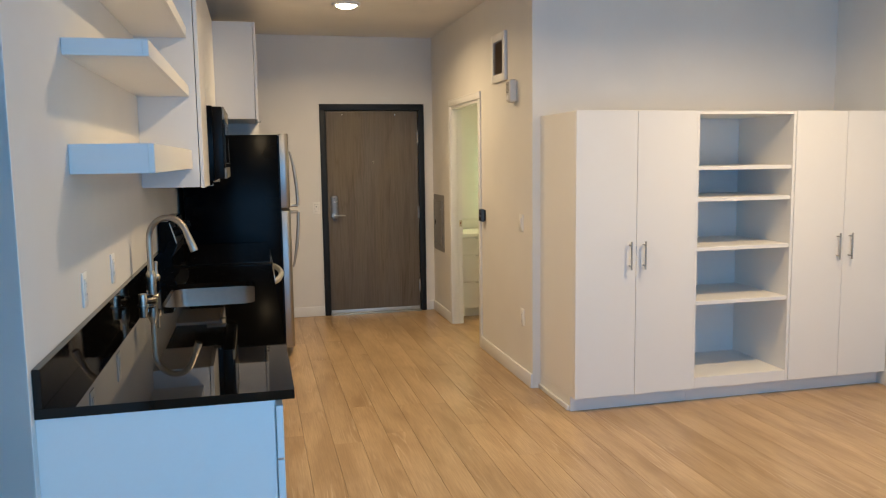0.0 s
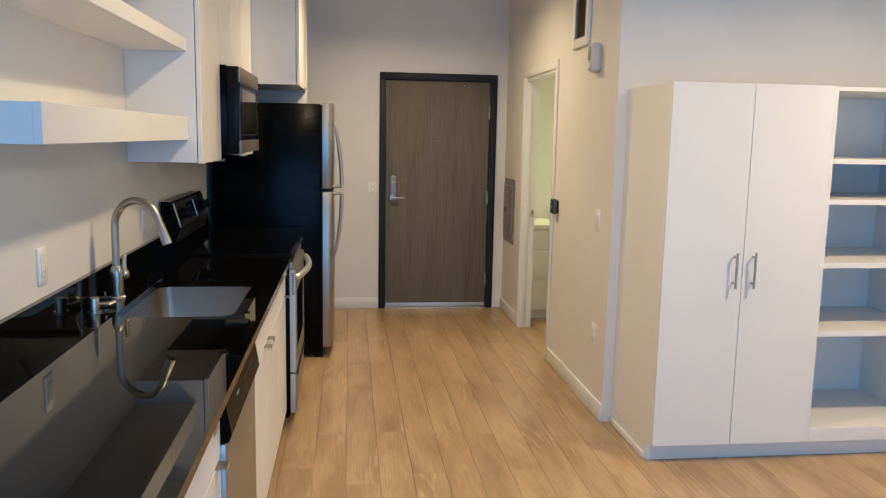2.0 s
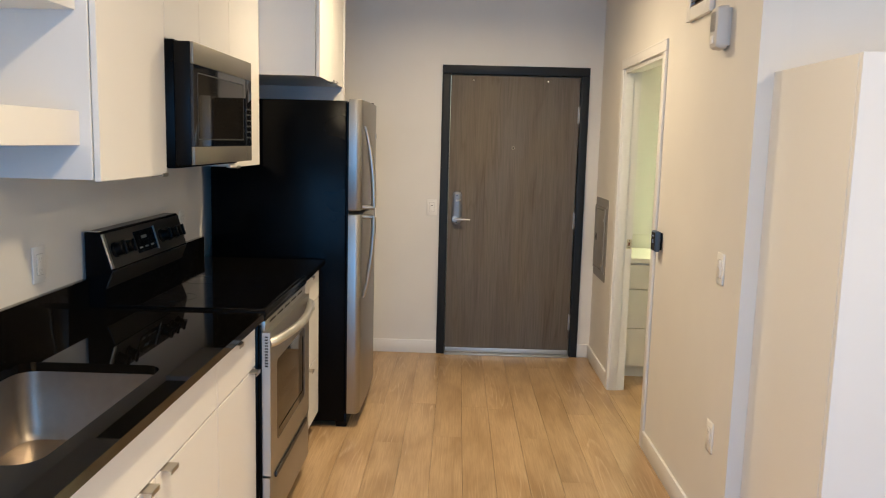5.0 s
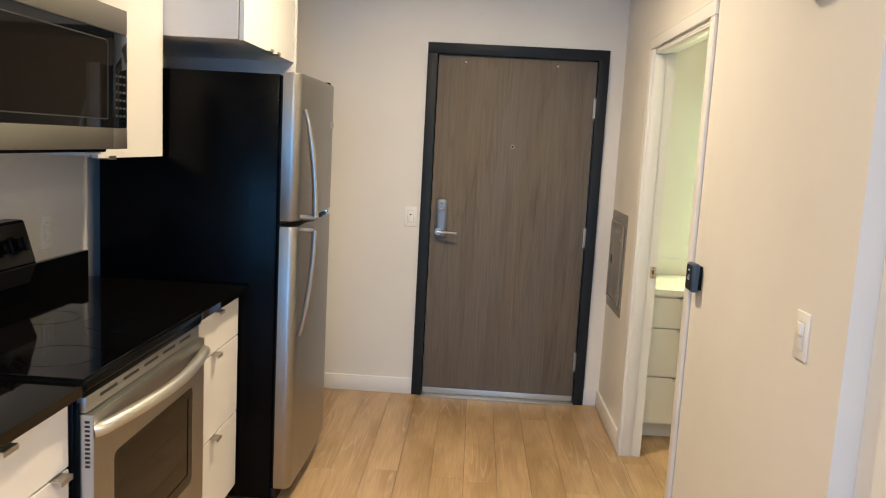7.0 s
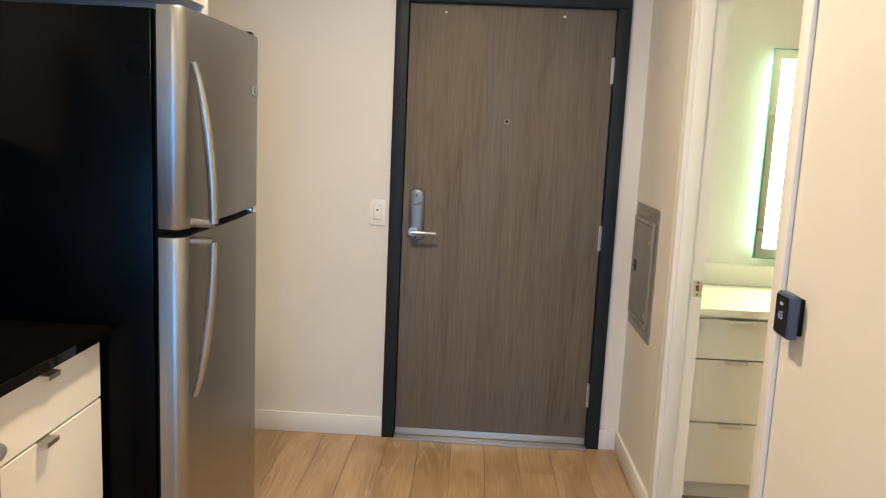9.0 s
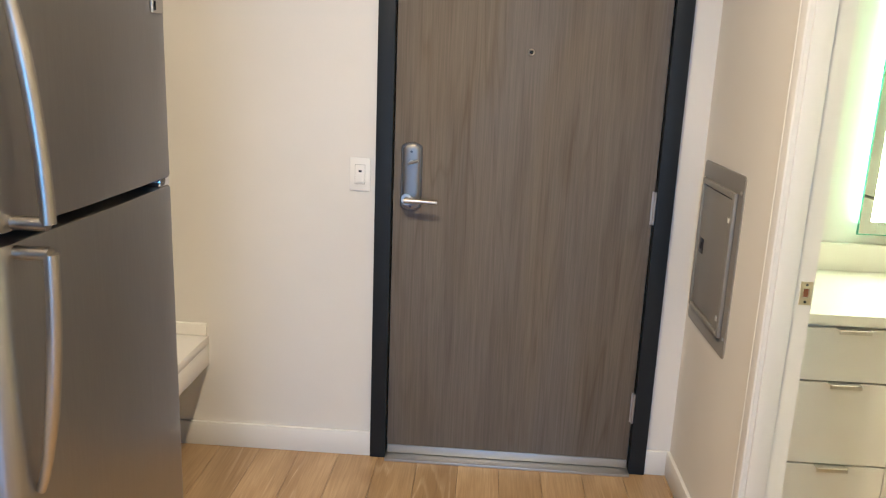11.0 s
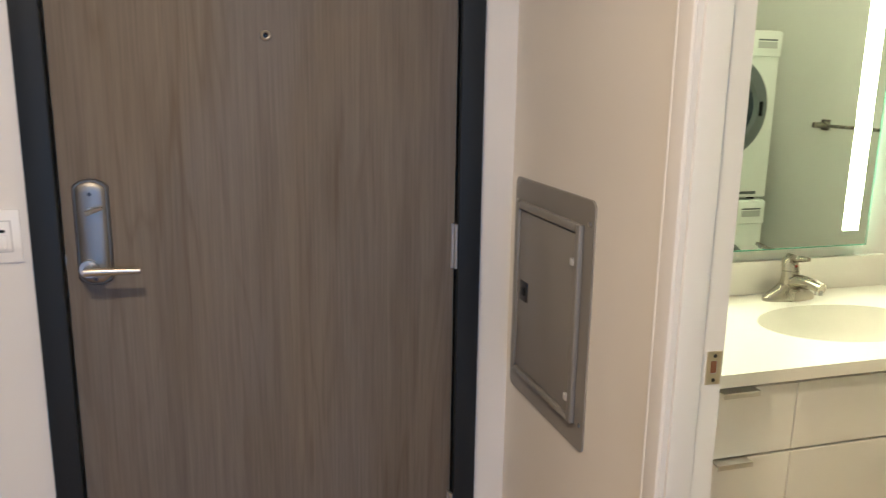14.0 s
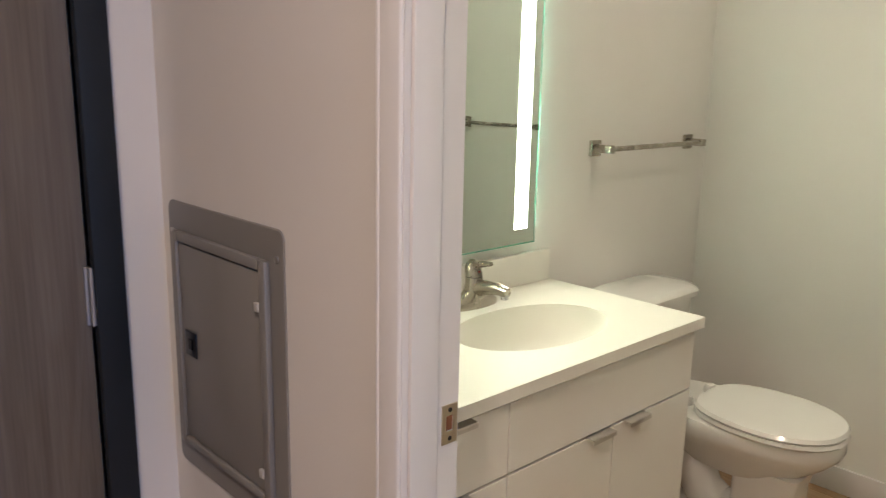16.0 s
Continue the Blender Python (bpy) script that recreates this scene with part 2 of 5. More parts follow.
def plank_wood():
    """Light oak boards: tone by board, long grain, cathedral figure and pale limed streaks."""
    m = material("oak_plank", (0.45, 0.29, 0.16), 0.42)
    t, nd, lk, b = nodes_of(m)
    info = nd.new("ShaderNodeObjectInfo")
    c = nd.new("ShaderNodeTexCoord")
    off = nd.new("ShaderNodeCombineXYZ")
    lk.new(maths(t, "MULTIPLY", info.outputs["Random"], 37.0), off.inputs["X"])
    lk.new(maths(t, "MULTIPLY", info.outputs["Random"], 91.0), off.inputs["Y"])
    add = nd.new("ShaderNodeVectorMath")
    add.operation = "ADD"
    lk.new(c.outputs["Object"], add.inputs[0])
    lk.new(off.outputs[0], add.inputs[1])

    def scaled(s):
        mp = nd.new("ShaderNodeMapping")
        mp.inputs["Scale"].default_value = s
        lk.new(add.outputs[0], mp.inputs["Vector"])
        return mp.outputs["Vector"]

    fibre = noise_tex(t, scaled((1, 0.035, 1)), 150, 5, 0.65)
    cloud = noise_tex(t, scaled((1, 0.22, 1)), 7, 3, 0.5, 0.4)
    wave = nd.new("ShaderNodeTexWave")
    wave.wave_type, wave.bands_direction = "BANDS", "X"
    wave.inputs["Scale"].default_value, wave.inputs["Distortion"].default_value = 9.0, 7.5
    wave.inputs["Detail"].default_value, wave.inputs["Detail Scale"].default_value = 2.0, 1.1
    lk.new(scaled((1, 0.10, 1)), wave.inputs["Vector"])
    tone = ramp(t, info.outputs["Random"], [(0.0, (0.425, 0.300, 0.176)), (0.35, (0.455, 0.324, 0.192)), (0.7, (0.470, 0.330, 0.190)), (1.0, (0.490, 0.352, 0.214))])
    grain = ramp(t, fibre, [(0.30, (0.80, 0.77, 0.73)), (0.62, (1.06, 1.06, 1.05))])
    col = mix(t, 1.0, tone, grain, "MULTIPLY")
    col = mix(t, 0.92, col, mix(t, 1.0, col, ramp(t, cloud, [(0.33, (0.76, 0.70, 0.62)), (0.65, (1.11, 1.10, 1.09))]), "MULTIPLY"))
    contour = maths(t, "FRACT", maths(t, "MULTIPLY", noise_tex(t, scaled((1, 0.07, 1)), 10, 1.5, 0.4), 10.0))
    lines = ramp(t, contour, [(0.0, (1, 1, 1)), (0.10, (0.75, 0.75, 0.75)), (0.24, (0, 0, 0)), (0.88, (0, 0, 0)), (1.0, (1, 1, 1))])
    patch = ramp(t, noise_tex(t, scaled((1, 0.30, 1)), 5.0, 1), [(0.52, (0, 0, 0)), (0.64, (1, 1, 1))])
    flecks = ramp(t, noise_tex(t, scaled((1, 0.06, 1)), 130, 2), [(0.46, (0, 0, 0)), (0.62, (1, 1, 1))])
    col = mix(t, maths(t, "MULTIPLY", patch, 0.42), col, mix(t, 1.0, col, (0.74, 0.67, 0.58), "MULTIPLY"))
    figure = maths(t, "MULTIPLY", maths(t, "MULTIPLY", lines, patch), maths(t, "MAXIMUM", flecks, 0.45))
    col = mix(t, maths(t, "MULTIPLY", figure, 0.40), col, (0.80, 0.66, 0.48))
    pores = maths(t, "MULTIPLY", ramp(t, wave.outputs["Fac"], [(0.0, (1, 1, 1)), (0.22, (0, 0, 0))]), ramp(t, noise_tex(t, scaled((1, 0.2, 1)), 6, 2), [(0.45, (0, 0, 0)), (0.65, (1, 1, 1))]))
    col = mix(t, maths(t, "MULTIPLY", pores, 0.30), col, (0.30, 0.18, 0.09))
    knots = ramp(t, noise_tex(t, scaled((1, 0.45, 1)), 6.2, 1), [(0.70, (1, 1, 1)), (0.80, (0.72, 0.64, 0.56))])
    col = mix(t, 0.8, col, mix(t, 1.0, col, knots, "MULTIPLY"))
    lk.new(col, b.inputs["Base Color"])
    r = maths(t, "MULTIPLY_ADD", fibre, 0.16)
    r.node.inputs[2].default_value = 0.23
    lk.new(r, b.inputs["Roughness"])
    bump(t, fibre, 0.08, 0.0005, b)
    return m


PLANK = plank_wood()
SUBFLOOR = material("plank_joint", (0.085, 0.052, 0.028), 0.8)


def door_wood():
    """Grey-brown laminate with upright grain."""
    m = material("grey_wood_laminate", (0.15, 0.12, 0.10), 0.52)
    t, nd, lk, b = nodes_of(m)
    fine = noise_tex(t, coords(t, (1, 1, 0.02)), 170, 5, 0.7)
    wide = noise_tex(t, coords(t, (1, 1, 0.07)), 17, 4, 0.6, 0.5)
    a = ramp(t, fine, [(0.25, (0.134, 0.117, 0.104)), (0.55, (0.170, 0.150, 0.133)), (0.8, (0.200, 0.178, 0.159))])
    c = ramp(t, wide, [(0.30, (0.85, 0.83, 0.80)), (0.48, (1.0, 0.99, 0.98)), (0.66, (1.05, 1.04, 1.02))])
    swirl = maths(t, "FRACT", maths(t, "MULTIPLY", noise_tex(t, coords(t, (1, 1, 0.085)), 6.5, 2.5, 0.5, 0.7), 9.0))
    band = ramp(t, swirl, [(0.0, (1, 1, 1)), (0.16, (0.25, 0.25, 0.25)), (0.34, (0, 0, 0)), (0.80, (0, 0, 0)), (1.0, (1, 1, 1))])
    some = ramp(t, noise_tex(t, coords(t, (1, 1, 0.22)), 5.0, 2), [(0.42, (0, 0, 0)), (0.60, (1, 1, 1))])
    grained = mix(t, 1.0, a, c, "MULTIPLY")
    tawny = ramp(t, noise_tex(t, coords(t, (1, 1, 0.30)), 3.1, 3, 0.5, 0.4), [(0.42, (1, 1, 1)), (0.62, (1.04, 0.985, 0.88))])
    grained = mix(t, 1.0, grained, tawny, "MULTIPLY")
    lk.new(mix(t, maths(t, "MULTIPLY", maths(t, "MULTIPLY", band, some), 0.45), grained, mix(t, 1.0, grained, (0.66, 0.59, 0.49), "MULTIPLY")), b.inputs["Base Color"])
    bump(t, fine, 0.3, 0.0004, b)
    b.inputs["Specular IOR Level"].default_value = 0.1
    return m


DOORWOOD = door_wood()


def emitter(name, colour, strength):
    m = material(name, (0.1, 0.1, 0.1), 0.4)
    b = m.node_tree.nodes["Principled BSDF"]
    b.inputs["Emission Color"].default_value, b.inputs["Emission Strength"].default_value = (*colour, 1), strength
    return m


LEDSTRIP = emitter("frosted_led_strip", (0.94, 0.97, 0.58), 34.0)
HALO = emitter("mirror_edge_glow", (0.55, 1.0, 0.62), 13.0)
DIFFUSER = emitter("downlight_diffuser", (1.0, 0.88, 0.70), 30.0)
DIGITS = emitter("display_digits", (0.55, 0.70, 1.0), 0.28)
GREENDIGITS = emitter("clock_digits", (0.10, 0.40, 0.35), 0.02)
MIRROR = material("mirror_silver", (0.75, 0.86, 0.80), 0.01, 1.0)
GLASSEDGE = material("green_glass_edge", (0.25, 0.75, 0.55), 0.15)
GLASSEDGE.node_tree.nodes["Principled BSDF"].inputs["Transmission Weight"].default_value = 0.6
PANE = material("window_glass", (1, 1, 1), 0.0)
PANE.node_tree.nodes["Principled BSDF"].inputs["Transmission Weight"].default_value = 1.0
DRUM = material("dark_door_glass", (0.03, 0.04, 0.05), 0.08)

# ---- plan ----
XK, XL = -0.46, -0.55          # kitchen wall, living-room wall
XR, YJ = 1.86, 4.56            # hall wall, its outer corner
YD, YB, YS = 7.45, 7.465, -0.85  # entrance wall, bathroom back wall, window wall
XE, XB = 4.12, 4.02            # living-room east wall, bathroom east wall
H = 2.715
BX0 = 1.960                    # bathroom side of the hall wall
BYS = 5.28                     # bathroom south wall
OP0, OP1, OPH = 5.778, 6.708, 2.0  # bathroom opening

single("wall_kitchen", box(XK - 0.15, 1.85, -0.02, XK, YD + 0.15, H), WALL, "warm white painted kitchen wall", "wall", "structure")
single("wall_west", box(XL - 0.15, YS - 0.15, -0.02, XL, 1.85, H), WALL, "white painted living room wall", "wall", "structure")
single("wall_pier", box(XL, 1.85, -0.02, XK - 0.15 + 0.148, 1.99, H), WALL, "white painted return beside the counter", "wall", "structure")
single("wall_north", wall_with_hole("y", YD, YD + 0.15, XK, XR + 0.06, -0.02, H, [(0.80, 1.712, -0.02, 2.015)]), WALL,
       "warm white painted entrance wall around the door", "wall", "structure")
single("wall_hall", wall_with_hole("x", XR, BX0, YJ, YD, -0.02, H, [(OP0, OP1, -0.02, OPH)]), WALL,
       "warm white painted hall wall with a door opening", "wall", "structure")
single("wall_closet", box(BX0, YJ, -0.02, XE + 0.15, YJ + 0.12, H), WALL, "white painted wall behind the wardrobe", "wall", "structure")
single("wall_east", box(XE, YS - 0.15, -0.02, XE + 0.15, YJ, H), WALL, "white painted living room wall", "wall", "structure")
single("wall_bathroom_back", box(BX0, YB, -0.02, XB, YB + 0.12, H), BATHWALL, "pale painted bathroom wall behind the vanity", "wall", "structure")
single("wall_bathroom_east", box(XB, BYS - 0.1, -0.02, XB + 0.12, YB + 0.12, H), BATHWALL, "pale painted bathroom wall beside the toilet", "wall", "structure")
single("wall_bathroom_south", box(BX0, BYS - 0.1, -0.02, XB, BYS, H), BATHWALL, "pale painted bathroom wall behind the laundry stack", "wall", "structure")
single("wall_south", wall_with_hole("y", YS - 0.15, YS, XL, XE, -0.02, H, [(-0.2, 2.7, 0.22, 2.48)]), WALL,
       "white painted wall with a wide window", "wall", "structure")
single("ceiling", box(XL - 0.15, YS - 0.15, H, XE + 0.34, YB + 0.23, H + 0.12), CEIL, "flat off-white painted ceiling", "ceiling", "structure")
single("subfloor", box(XL - 0.15, YS - 0.15, -0.06, XE + 0.34, YB + 0.38, -0.011), SUBFLOOR, "dark joint under the floor boards", "floor", "structure")

# window behind the camera
win = thing("window_1", (1.25, YS - 0.08, 0.22), "wide white framed living room window", "window", kind="structure")
wf = box(-0.2, YS - 0.11, 0.22, 2.7, YS - 0.05, 0.27)
for b in (box(-0.2, YS - 0.11, 2.43, 2.7, YS - 0.05, 2.48), box(-0.2, YS - 0.11, 0.27, -0.15, YS - 0.05, 2.43), box(2.65, YS - 0.11, 0.27, 2.7, YS - 0.05, 2.43),
          box(1.22, YS - 0.11, 0.27, 1.28, YS - 0.05, 2.43)):
    wf = join(wf, b)
part("window_frame", wf, TRIM, win)
for a, b in ((-0.15, 1.22), (1.28, 2.65)):
    p = part("pane", box(a, YS - 0.084, 0.27, b, YS - 0.078, 2.43), PANE, win)
    p.visible_shadow = False


def baseboard(x0, y0, x1, y1):
    single("baseboard", box(x0, y0, 0.0, x1, y1, 0.096, 0.0025), TRIM, "plain white painted baseboard", "baseboard", "structure")


baseboard(0.0, YD - 0.013, 0.742, YD)
baseboard(XK, YD - 0.013, -0.001, YD)
baseboard(1.77, YD - 0.013, XR - 0.013, YD)
baseboard(XR - 0.013, 6.744, XR, YD)
baseboard(XR - 0.013, YJ, XR, 5.7235)
baseboard(BX0 + 0.02, YB - 0.013, BX0 + 0.03, YB)
baseboard(3.10, YB - 0.013, XB - 0.013, YB)
baseboard(XB - 0.013, 5.9, XB, YB)
baseboard(XE - 0.013, YS, XE, 3.97)
baseboard(XL, YS, XL + 0.013, 1.85)

# ---- entrance door ----
fr = thing("door_frame", (1.256, YD, 0), "dark charcoal painted metal door frame", "door frame", kind="structure")
FX0, FX1, FT = 0.742, 1.770, 2.072
part("jamb", join(box(FX0, YD - 0.02, 0, 0.800, YD + 0.02, 2.012, 0.003), box(0.785, YD + 0.0205, 0, 0.800, YD + 0.12, 2.012)), FRAME, fr)
part("jamb", join(box(1.712, YD - 0.02, 0, FX1, YD + 0.02, 2.012, 0.003), box(1.712, YD + 0.0205, 0, 1.727, YD + 0.12, 2.012)), FRAME, fr)
part("head", join(box(FX0, YD - 0.02, 2.0125, FX1, YD + 0.02, FT, 0.003), box(0.785, YD + 0.0205, 2.0125, 1.727, YD + 0.12, 2.03)), FRAME, fr)
dr = thing("door_1", (1.256, YD + 0.03, 0.02), "closed grey-brown wood laminate entrance door with vertical grain", "door", kind="structure")
DF = YD + 0.008
part("leaf", box(0.804, DF, 0.018, 1.7085, DF + 0.044, 2.008, 0.0015), DOORWOOD, dr)
part("sweep", box(0.806, DF - 0.008, 0.014, 1.706, DF - 0.0005, 0.046, 0.002), ALU, dr, "aluminium door sweep")
ph = part("peephole", turned(lathe([(0.0115, 0), (0.0115, 0.003), (0.009, 0.005), (0.0065, 0.004), (0.006, 0.001)], 0, 0, 20), pose(1.255, DF, 1.507, 90)), NICKEL, dr)
part("lens", turned(lathe([(0.006, 0.001), (0.003, 0.002), (0, 0.0022)], 0, 0, 16), pose(1.255, DF, 1.507, 90)), SCREEN, ph)
for sx in (0.962, 1.483):
    part("screw", turned(lathe([(0.007, 0), (0.007, 0.002), (0.004, 0.004), (0, 0.004)], 0, 0, 12), pose(sx, DF, 1.972, 90)), CHROME, dr)
for hz in (1.69, 0.945, 0.20):
    part("hinge", join(tube([(1.7105, DF - 0.012, hz), (1.7105, DF - 0.012, hz + 0.115)], 0.0065, 10), box(1.700, DF - 0.006, hz, 1.7105, DF - 0.0005, hz + 0.115)), ALU, dr, "satin steel hinge")
# lock plate with arched ends
arch = []
for k in range(9):
    a = radians(150 - 120 * k / 8)
    arch.append((0.0325 * math.cos(a) / math.cos(radians(30)), 0.1 + 0.0325 * (math.sin(a) - 0.5)))
loop = [(x, z) for x, z in arch] + [(x, -z) for x, z in arch[::-1]]
lx, lz = 0.866, 1.072


def lock_ring(scale, y):
    return [(lx + x * scale, y, lz + z * (scale * 0.25 + 0.75)) for x, z in loop]


part("escutcheon_back", loft([lock_ring(1.14, DF), lock_ring(1.14, DF - 0.006), lock_ring(1.06, DF - 0.009)]), BRONZE, dr)
plate = part("lock_plate", loft([lock_ring(0.96, DF - 0.0085), lock_ring(0.95, DF - 0.013), lock_ring(0.88, DF - 0.0155), lock_ring(0.70, DF - 0.0180), lock_ring(0.42, DF - 0.0195), lock_ring(0.10, DF - 0.02)]), PLATESTEEL, dr, "satin nickel lock plate")
part("thumbturn", join(tube([(lx, DF - 0.018, 1.124), (lx, DF - 0.034, 1.124)], 0.008), tube([(lx - 0.008, DF - 0.034, 1.120), (lx + 0.026, DF - 0.040, 1.132)], [0.006, 0.004])), NICKEL, plate)
part("lever", join(tube([(lx - 0.012, DF - 0.018, 0.994), (lx - 0.012, DF - 0.03, 0.994)], 0.02, 20), tube([(lx - 0.012, DF - 0.03, 0.994), (lx - 0.012, DF - 0.058, 0.994)], 0.009),
                   tube([(lx - 0.018, DF - 0.058, 0.994), (lx + 0.03, DF - 0.06, 0.994), (lx + 0.096, DF - 0.058, 0.992)], [0.0095, 0.008, 0.0065])), NICKEL, plate, "satin nickel lever handle")
for z in (1.160, 0.968):
    part("plate_screw", turned(lathe([(0.0045, 0), (0.0045, 0.002), (0, 0.002)], 0, 0, 10), pose(lx, DF - 0.02, z, 90)), DARKSTEEL, plate)
part("latch", box(0.8005, DF + 0.004, 0.985, 0.806, DF + 0.02, 1.02, 0.002), NICKEL, dr)
single("threshold", box(0.800, YD - 0.046, 0.0, 1.712, YD + 0.05, 0.011, 0.003), ALU, "ribbed aluminium door threshold", "threshold", "structure")


# ---- plates on walls ----
def wall_plate(name, label, category, kind_of, m, mats=(PLASTIC, PLASTIC)):
    """A plate in the local xz-plane that faces local -y, at the pose m."""
    t = thing(name, (0, 0, 0), label, category, "wall plates")
    part("plate", box(-0.036, -0.006, -0.058, 0.036, 0, 0.058, 0.002), mats[0], t)
    # Flat grey sheet stands in for the shaded gap around the insert.
    part("gap_shade", box(-0.0182, -0.0064, -0.0347, 0.0182, -0.00605, 0.0347), GREYPLASTIC, t)
    if kind_of == "rocker":
        part("rocker", join(box(-0.0165, -0.0095, -0.033, 0.0165, -0.0061, 0.033, 0.001), box(-0.0145, -0.013, 0.002, 0.0145, -0.0095, 0.031, 0.001)), mats[1], t)
    elif kind_of == "dimmer":
        part("paddle", join(box(-0.0165, -0.0095, -0.033, 0.0165, -0.0061, 0.033, 0.001), box(-0.010, -0.014, -0.028, 0.010, -0.0096, 0.004, 0.0015)), mats[1], t)
        part("slider", box(-0.004, -0.012, 0.009, 0.006, -0.0096, 0.015), BLACKPLASTIC, t, "small black dimmer slider")
    else:
        part("socket_face", box(-0.0165, -0.0085, -0.033, 0.0165, -0.0061, 0.033, 0.001), mats[1], t)
        for dz in (-0.018, 0.018):
            part("slots", join(box(-0.008, -0.0092, dz - 0.004, -0.006, -0.0086, dz + 0.005), box(0.006, -0.0092, dz - 0.004, 0.008, -0.0086, dz + 0.004),
                               box(-0.002, -0.0092, dz - 0.011, 0.002, -0.0086, dz - 0.008)), GREYPLASTIC, t)
    t.matrix_basis = m
    return t


wall_plate("dimmer_switch", "white dimmer switch on the wall beside the entrance door", "switch", "dimmer", pose(0.687, YD, 1.072))
wall_plate("light_switch", "white rocker light switch on the hall wall", "switch", "rocker", pose(XR, 4.772, 1.093, 0, 0, -90))
wall_plate("wall_outlet", "white duplex outlet low on the hall wall", "outlet", "outlet", pose(XR, 4.756, 0.447, 0, 0, -90))
for y in (2.552, 3.09, 4.30, 5.60):
    wall_plate("wall_outlet", "white outlet above the black counter", "outlet", "outlet", pose(XK, y, 1.117, 0, 0, 90))

# ---- hall wall: casing, panel, thermostat, vent, strobe ----
cs = thing("bathroom_door_casing", (XR, 6.2, 0), "white painted door casing around the bathroom opening", "door casing", kind="structure")


def casing_strip(y0, y1, z0, z1, bead):
    """Flat casing with a small raised bead along its outer edge, given by the side it lies on."""
    flat = box(XR - 0.013, y0, z0, XR, y1, z1, 0.004, 3)
    if bead == "far":
        return join(flat, box(XR - 0.0145, y1 - 0.009, z0, XR - 0.0005, y1 + 0.002, z1, 0.0045, 4))
    if bead == "near":
        return join(flat, box(XR - 0.0145, y0 - 0.002, z0, XR - 0.0005, y0 + 0.009, z1, 0.0045, 4))
    return join(flat, box(XR - 0.0145, y0 - 0.002, z1 - 0.009, XR - 0.0005, y1 + 0.002, z1 + 0.002, 0.0045, 4))


part("side_casing", casing_strip(OP1 - 0.016, OP1 + 0.033, 0, OPH - 0.004, "far"), TRIM, cs)
part("side_casing", casing_strip(OP0 - 0.052, OP0 + 0.004, 0, OPH - 0.004, "near"), TRIM, cs)
part("head_casing", casing_strip(OP0 - 0.052, OP1 + 0.033, OPH - 0.0035, OPH + 0.054, "top"), TRIM, cs)
part("jamb", join(box(XR - 0.008, OP1 - 0.018, 0, BX0 - 0.001, OP1 - 0.016, OPH - 0.0035), box(XR + 0.0005, OP1 - 0.016, 0, BX0 - 0.001, OP1, OPH), box(XR + 0.002, OP1 - 0.026, 0, XR + 0.052, OP1 - 0.0185, OPH - 0.018, 0.002)), TRIM, cs)
part("jamb", join(box(XR + 0.0005, OP0, 0, BX0 - 0.001, OP0 + 0.018, OPH), box(XR + 0.002, OP0 + 0.0185, 0, XR + 0.052, OP0 + 0.026, OPH - 0.018, 0.002)), TRIM, cs)
part("head_jamb", join(box(XR + 0.0005, OP0 + 0.0185, OPH - 0.018, BX0 - 0.001, OP1 - 0.0185, OPH), box(XR + 0.002, OP0 + 0.0265, OPH - 0.027, XR + 0.052, OP1 - 0.0265, OPH - 0.0185, 0.002)), TRIM, cs)
sp = thing("strike_plate", (1.941, OP1 - 0.018, 0.93), "worn brass strike plate on the bathroom jamb", "strike plate")
sy = OP1 - 0.018
part("plate", turned(slab_with_hole([(-0.0145, -0.03), (0.0145, -0.03), (0.0145, 0.03), (-0.0145, 0.03)],
                                    [(-0.007, -0.011), (-0.007, 0.013), (0.007, 0.013), (0.007, -0.011)], 0, 0.002), pose(1.941, sy, 0.938, 90)), BRASS, sp)
part("recess", box(1.935, sy - 0.0006, 0.928, 1.947, sy - 0.0002, 0.950), painted("raw_wood", (0.20, 0.075, 0.03), 0.7), sp)
for dz in (-0.022, 0.022):
    part("screw", turned(lathe([(0.0035, 0), (0.0035, 0.001), (0, 0.001)], 0, 0, 10), pose(1.941, sy - 0.002, 0.938 + dz, 90)), DARKSTEEL, sp)

ep = thing("electrical_panel", (XR, 7.2, 0.64), "grey metal breaker panel with a closed door", "electrical panel")
EY0, EY1, EZ0, EZ1 = 6.990, 7.416, 0.634, 1.184
part("trim_plate", loft([[(XR - d, y, z) for y, z in rounded_loop(EY0 + e, EZ0 + e, EY1 - e, EZ1 - e, 0.018)] for d, e in ((0.0, 0.0), (0.0025, 0.0), (0.004, 0.0015))]), PANELGREY, ep)
rim = None
for a in ((EY0 + 0.040, EZ0 + 0.055, EY0 + 0.062, EZ1 - 0.055), (EY1 - 0.052, EZ0 + 0.055, EY1 - 0.036, EZ1 - 0.055), (EY0 + 0.0625, EZ1 - 0.075, EY1 - 0.0525, EZ1 - 0.055), (EY0 + 0.0625, EZ0 + 0.055, EY1 - 0.0525, EZ0 + 0.07)):
    s = box(XR - 0.017, a[0], a[1], XR - 0.0042, a[2], a[3], 0.004)
    rim = s if rim is None else join(rim, s)
part("raised_rim", rim, PANELGREY, ep)
pd = part("panel_door", box(XR - 0.012, EY0 + 0.066, EZ0 + 0.073, XR - 0.0042, EY1 - 0.055, EZ1 - 0.078, 0.002), PANELGREY, ep)
for z in (0.735, 1.038):
    part("hinge_tab", box(XR - 0.0195, EY0 + 0.060, z, XR - 0.0125, EY0 + 0.074, z + 0.016, 0.002), GREYPLASTIC, pd)
part("latch", box(XR - 0.0145, EY1 - 0.118, 0.885, XR - 0.0122, EY1 - 0.072, 0.935, 0.001), DARKSTEEL, pd)
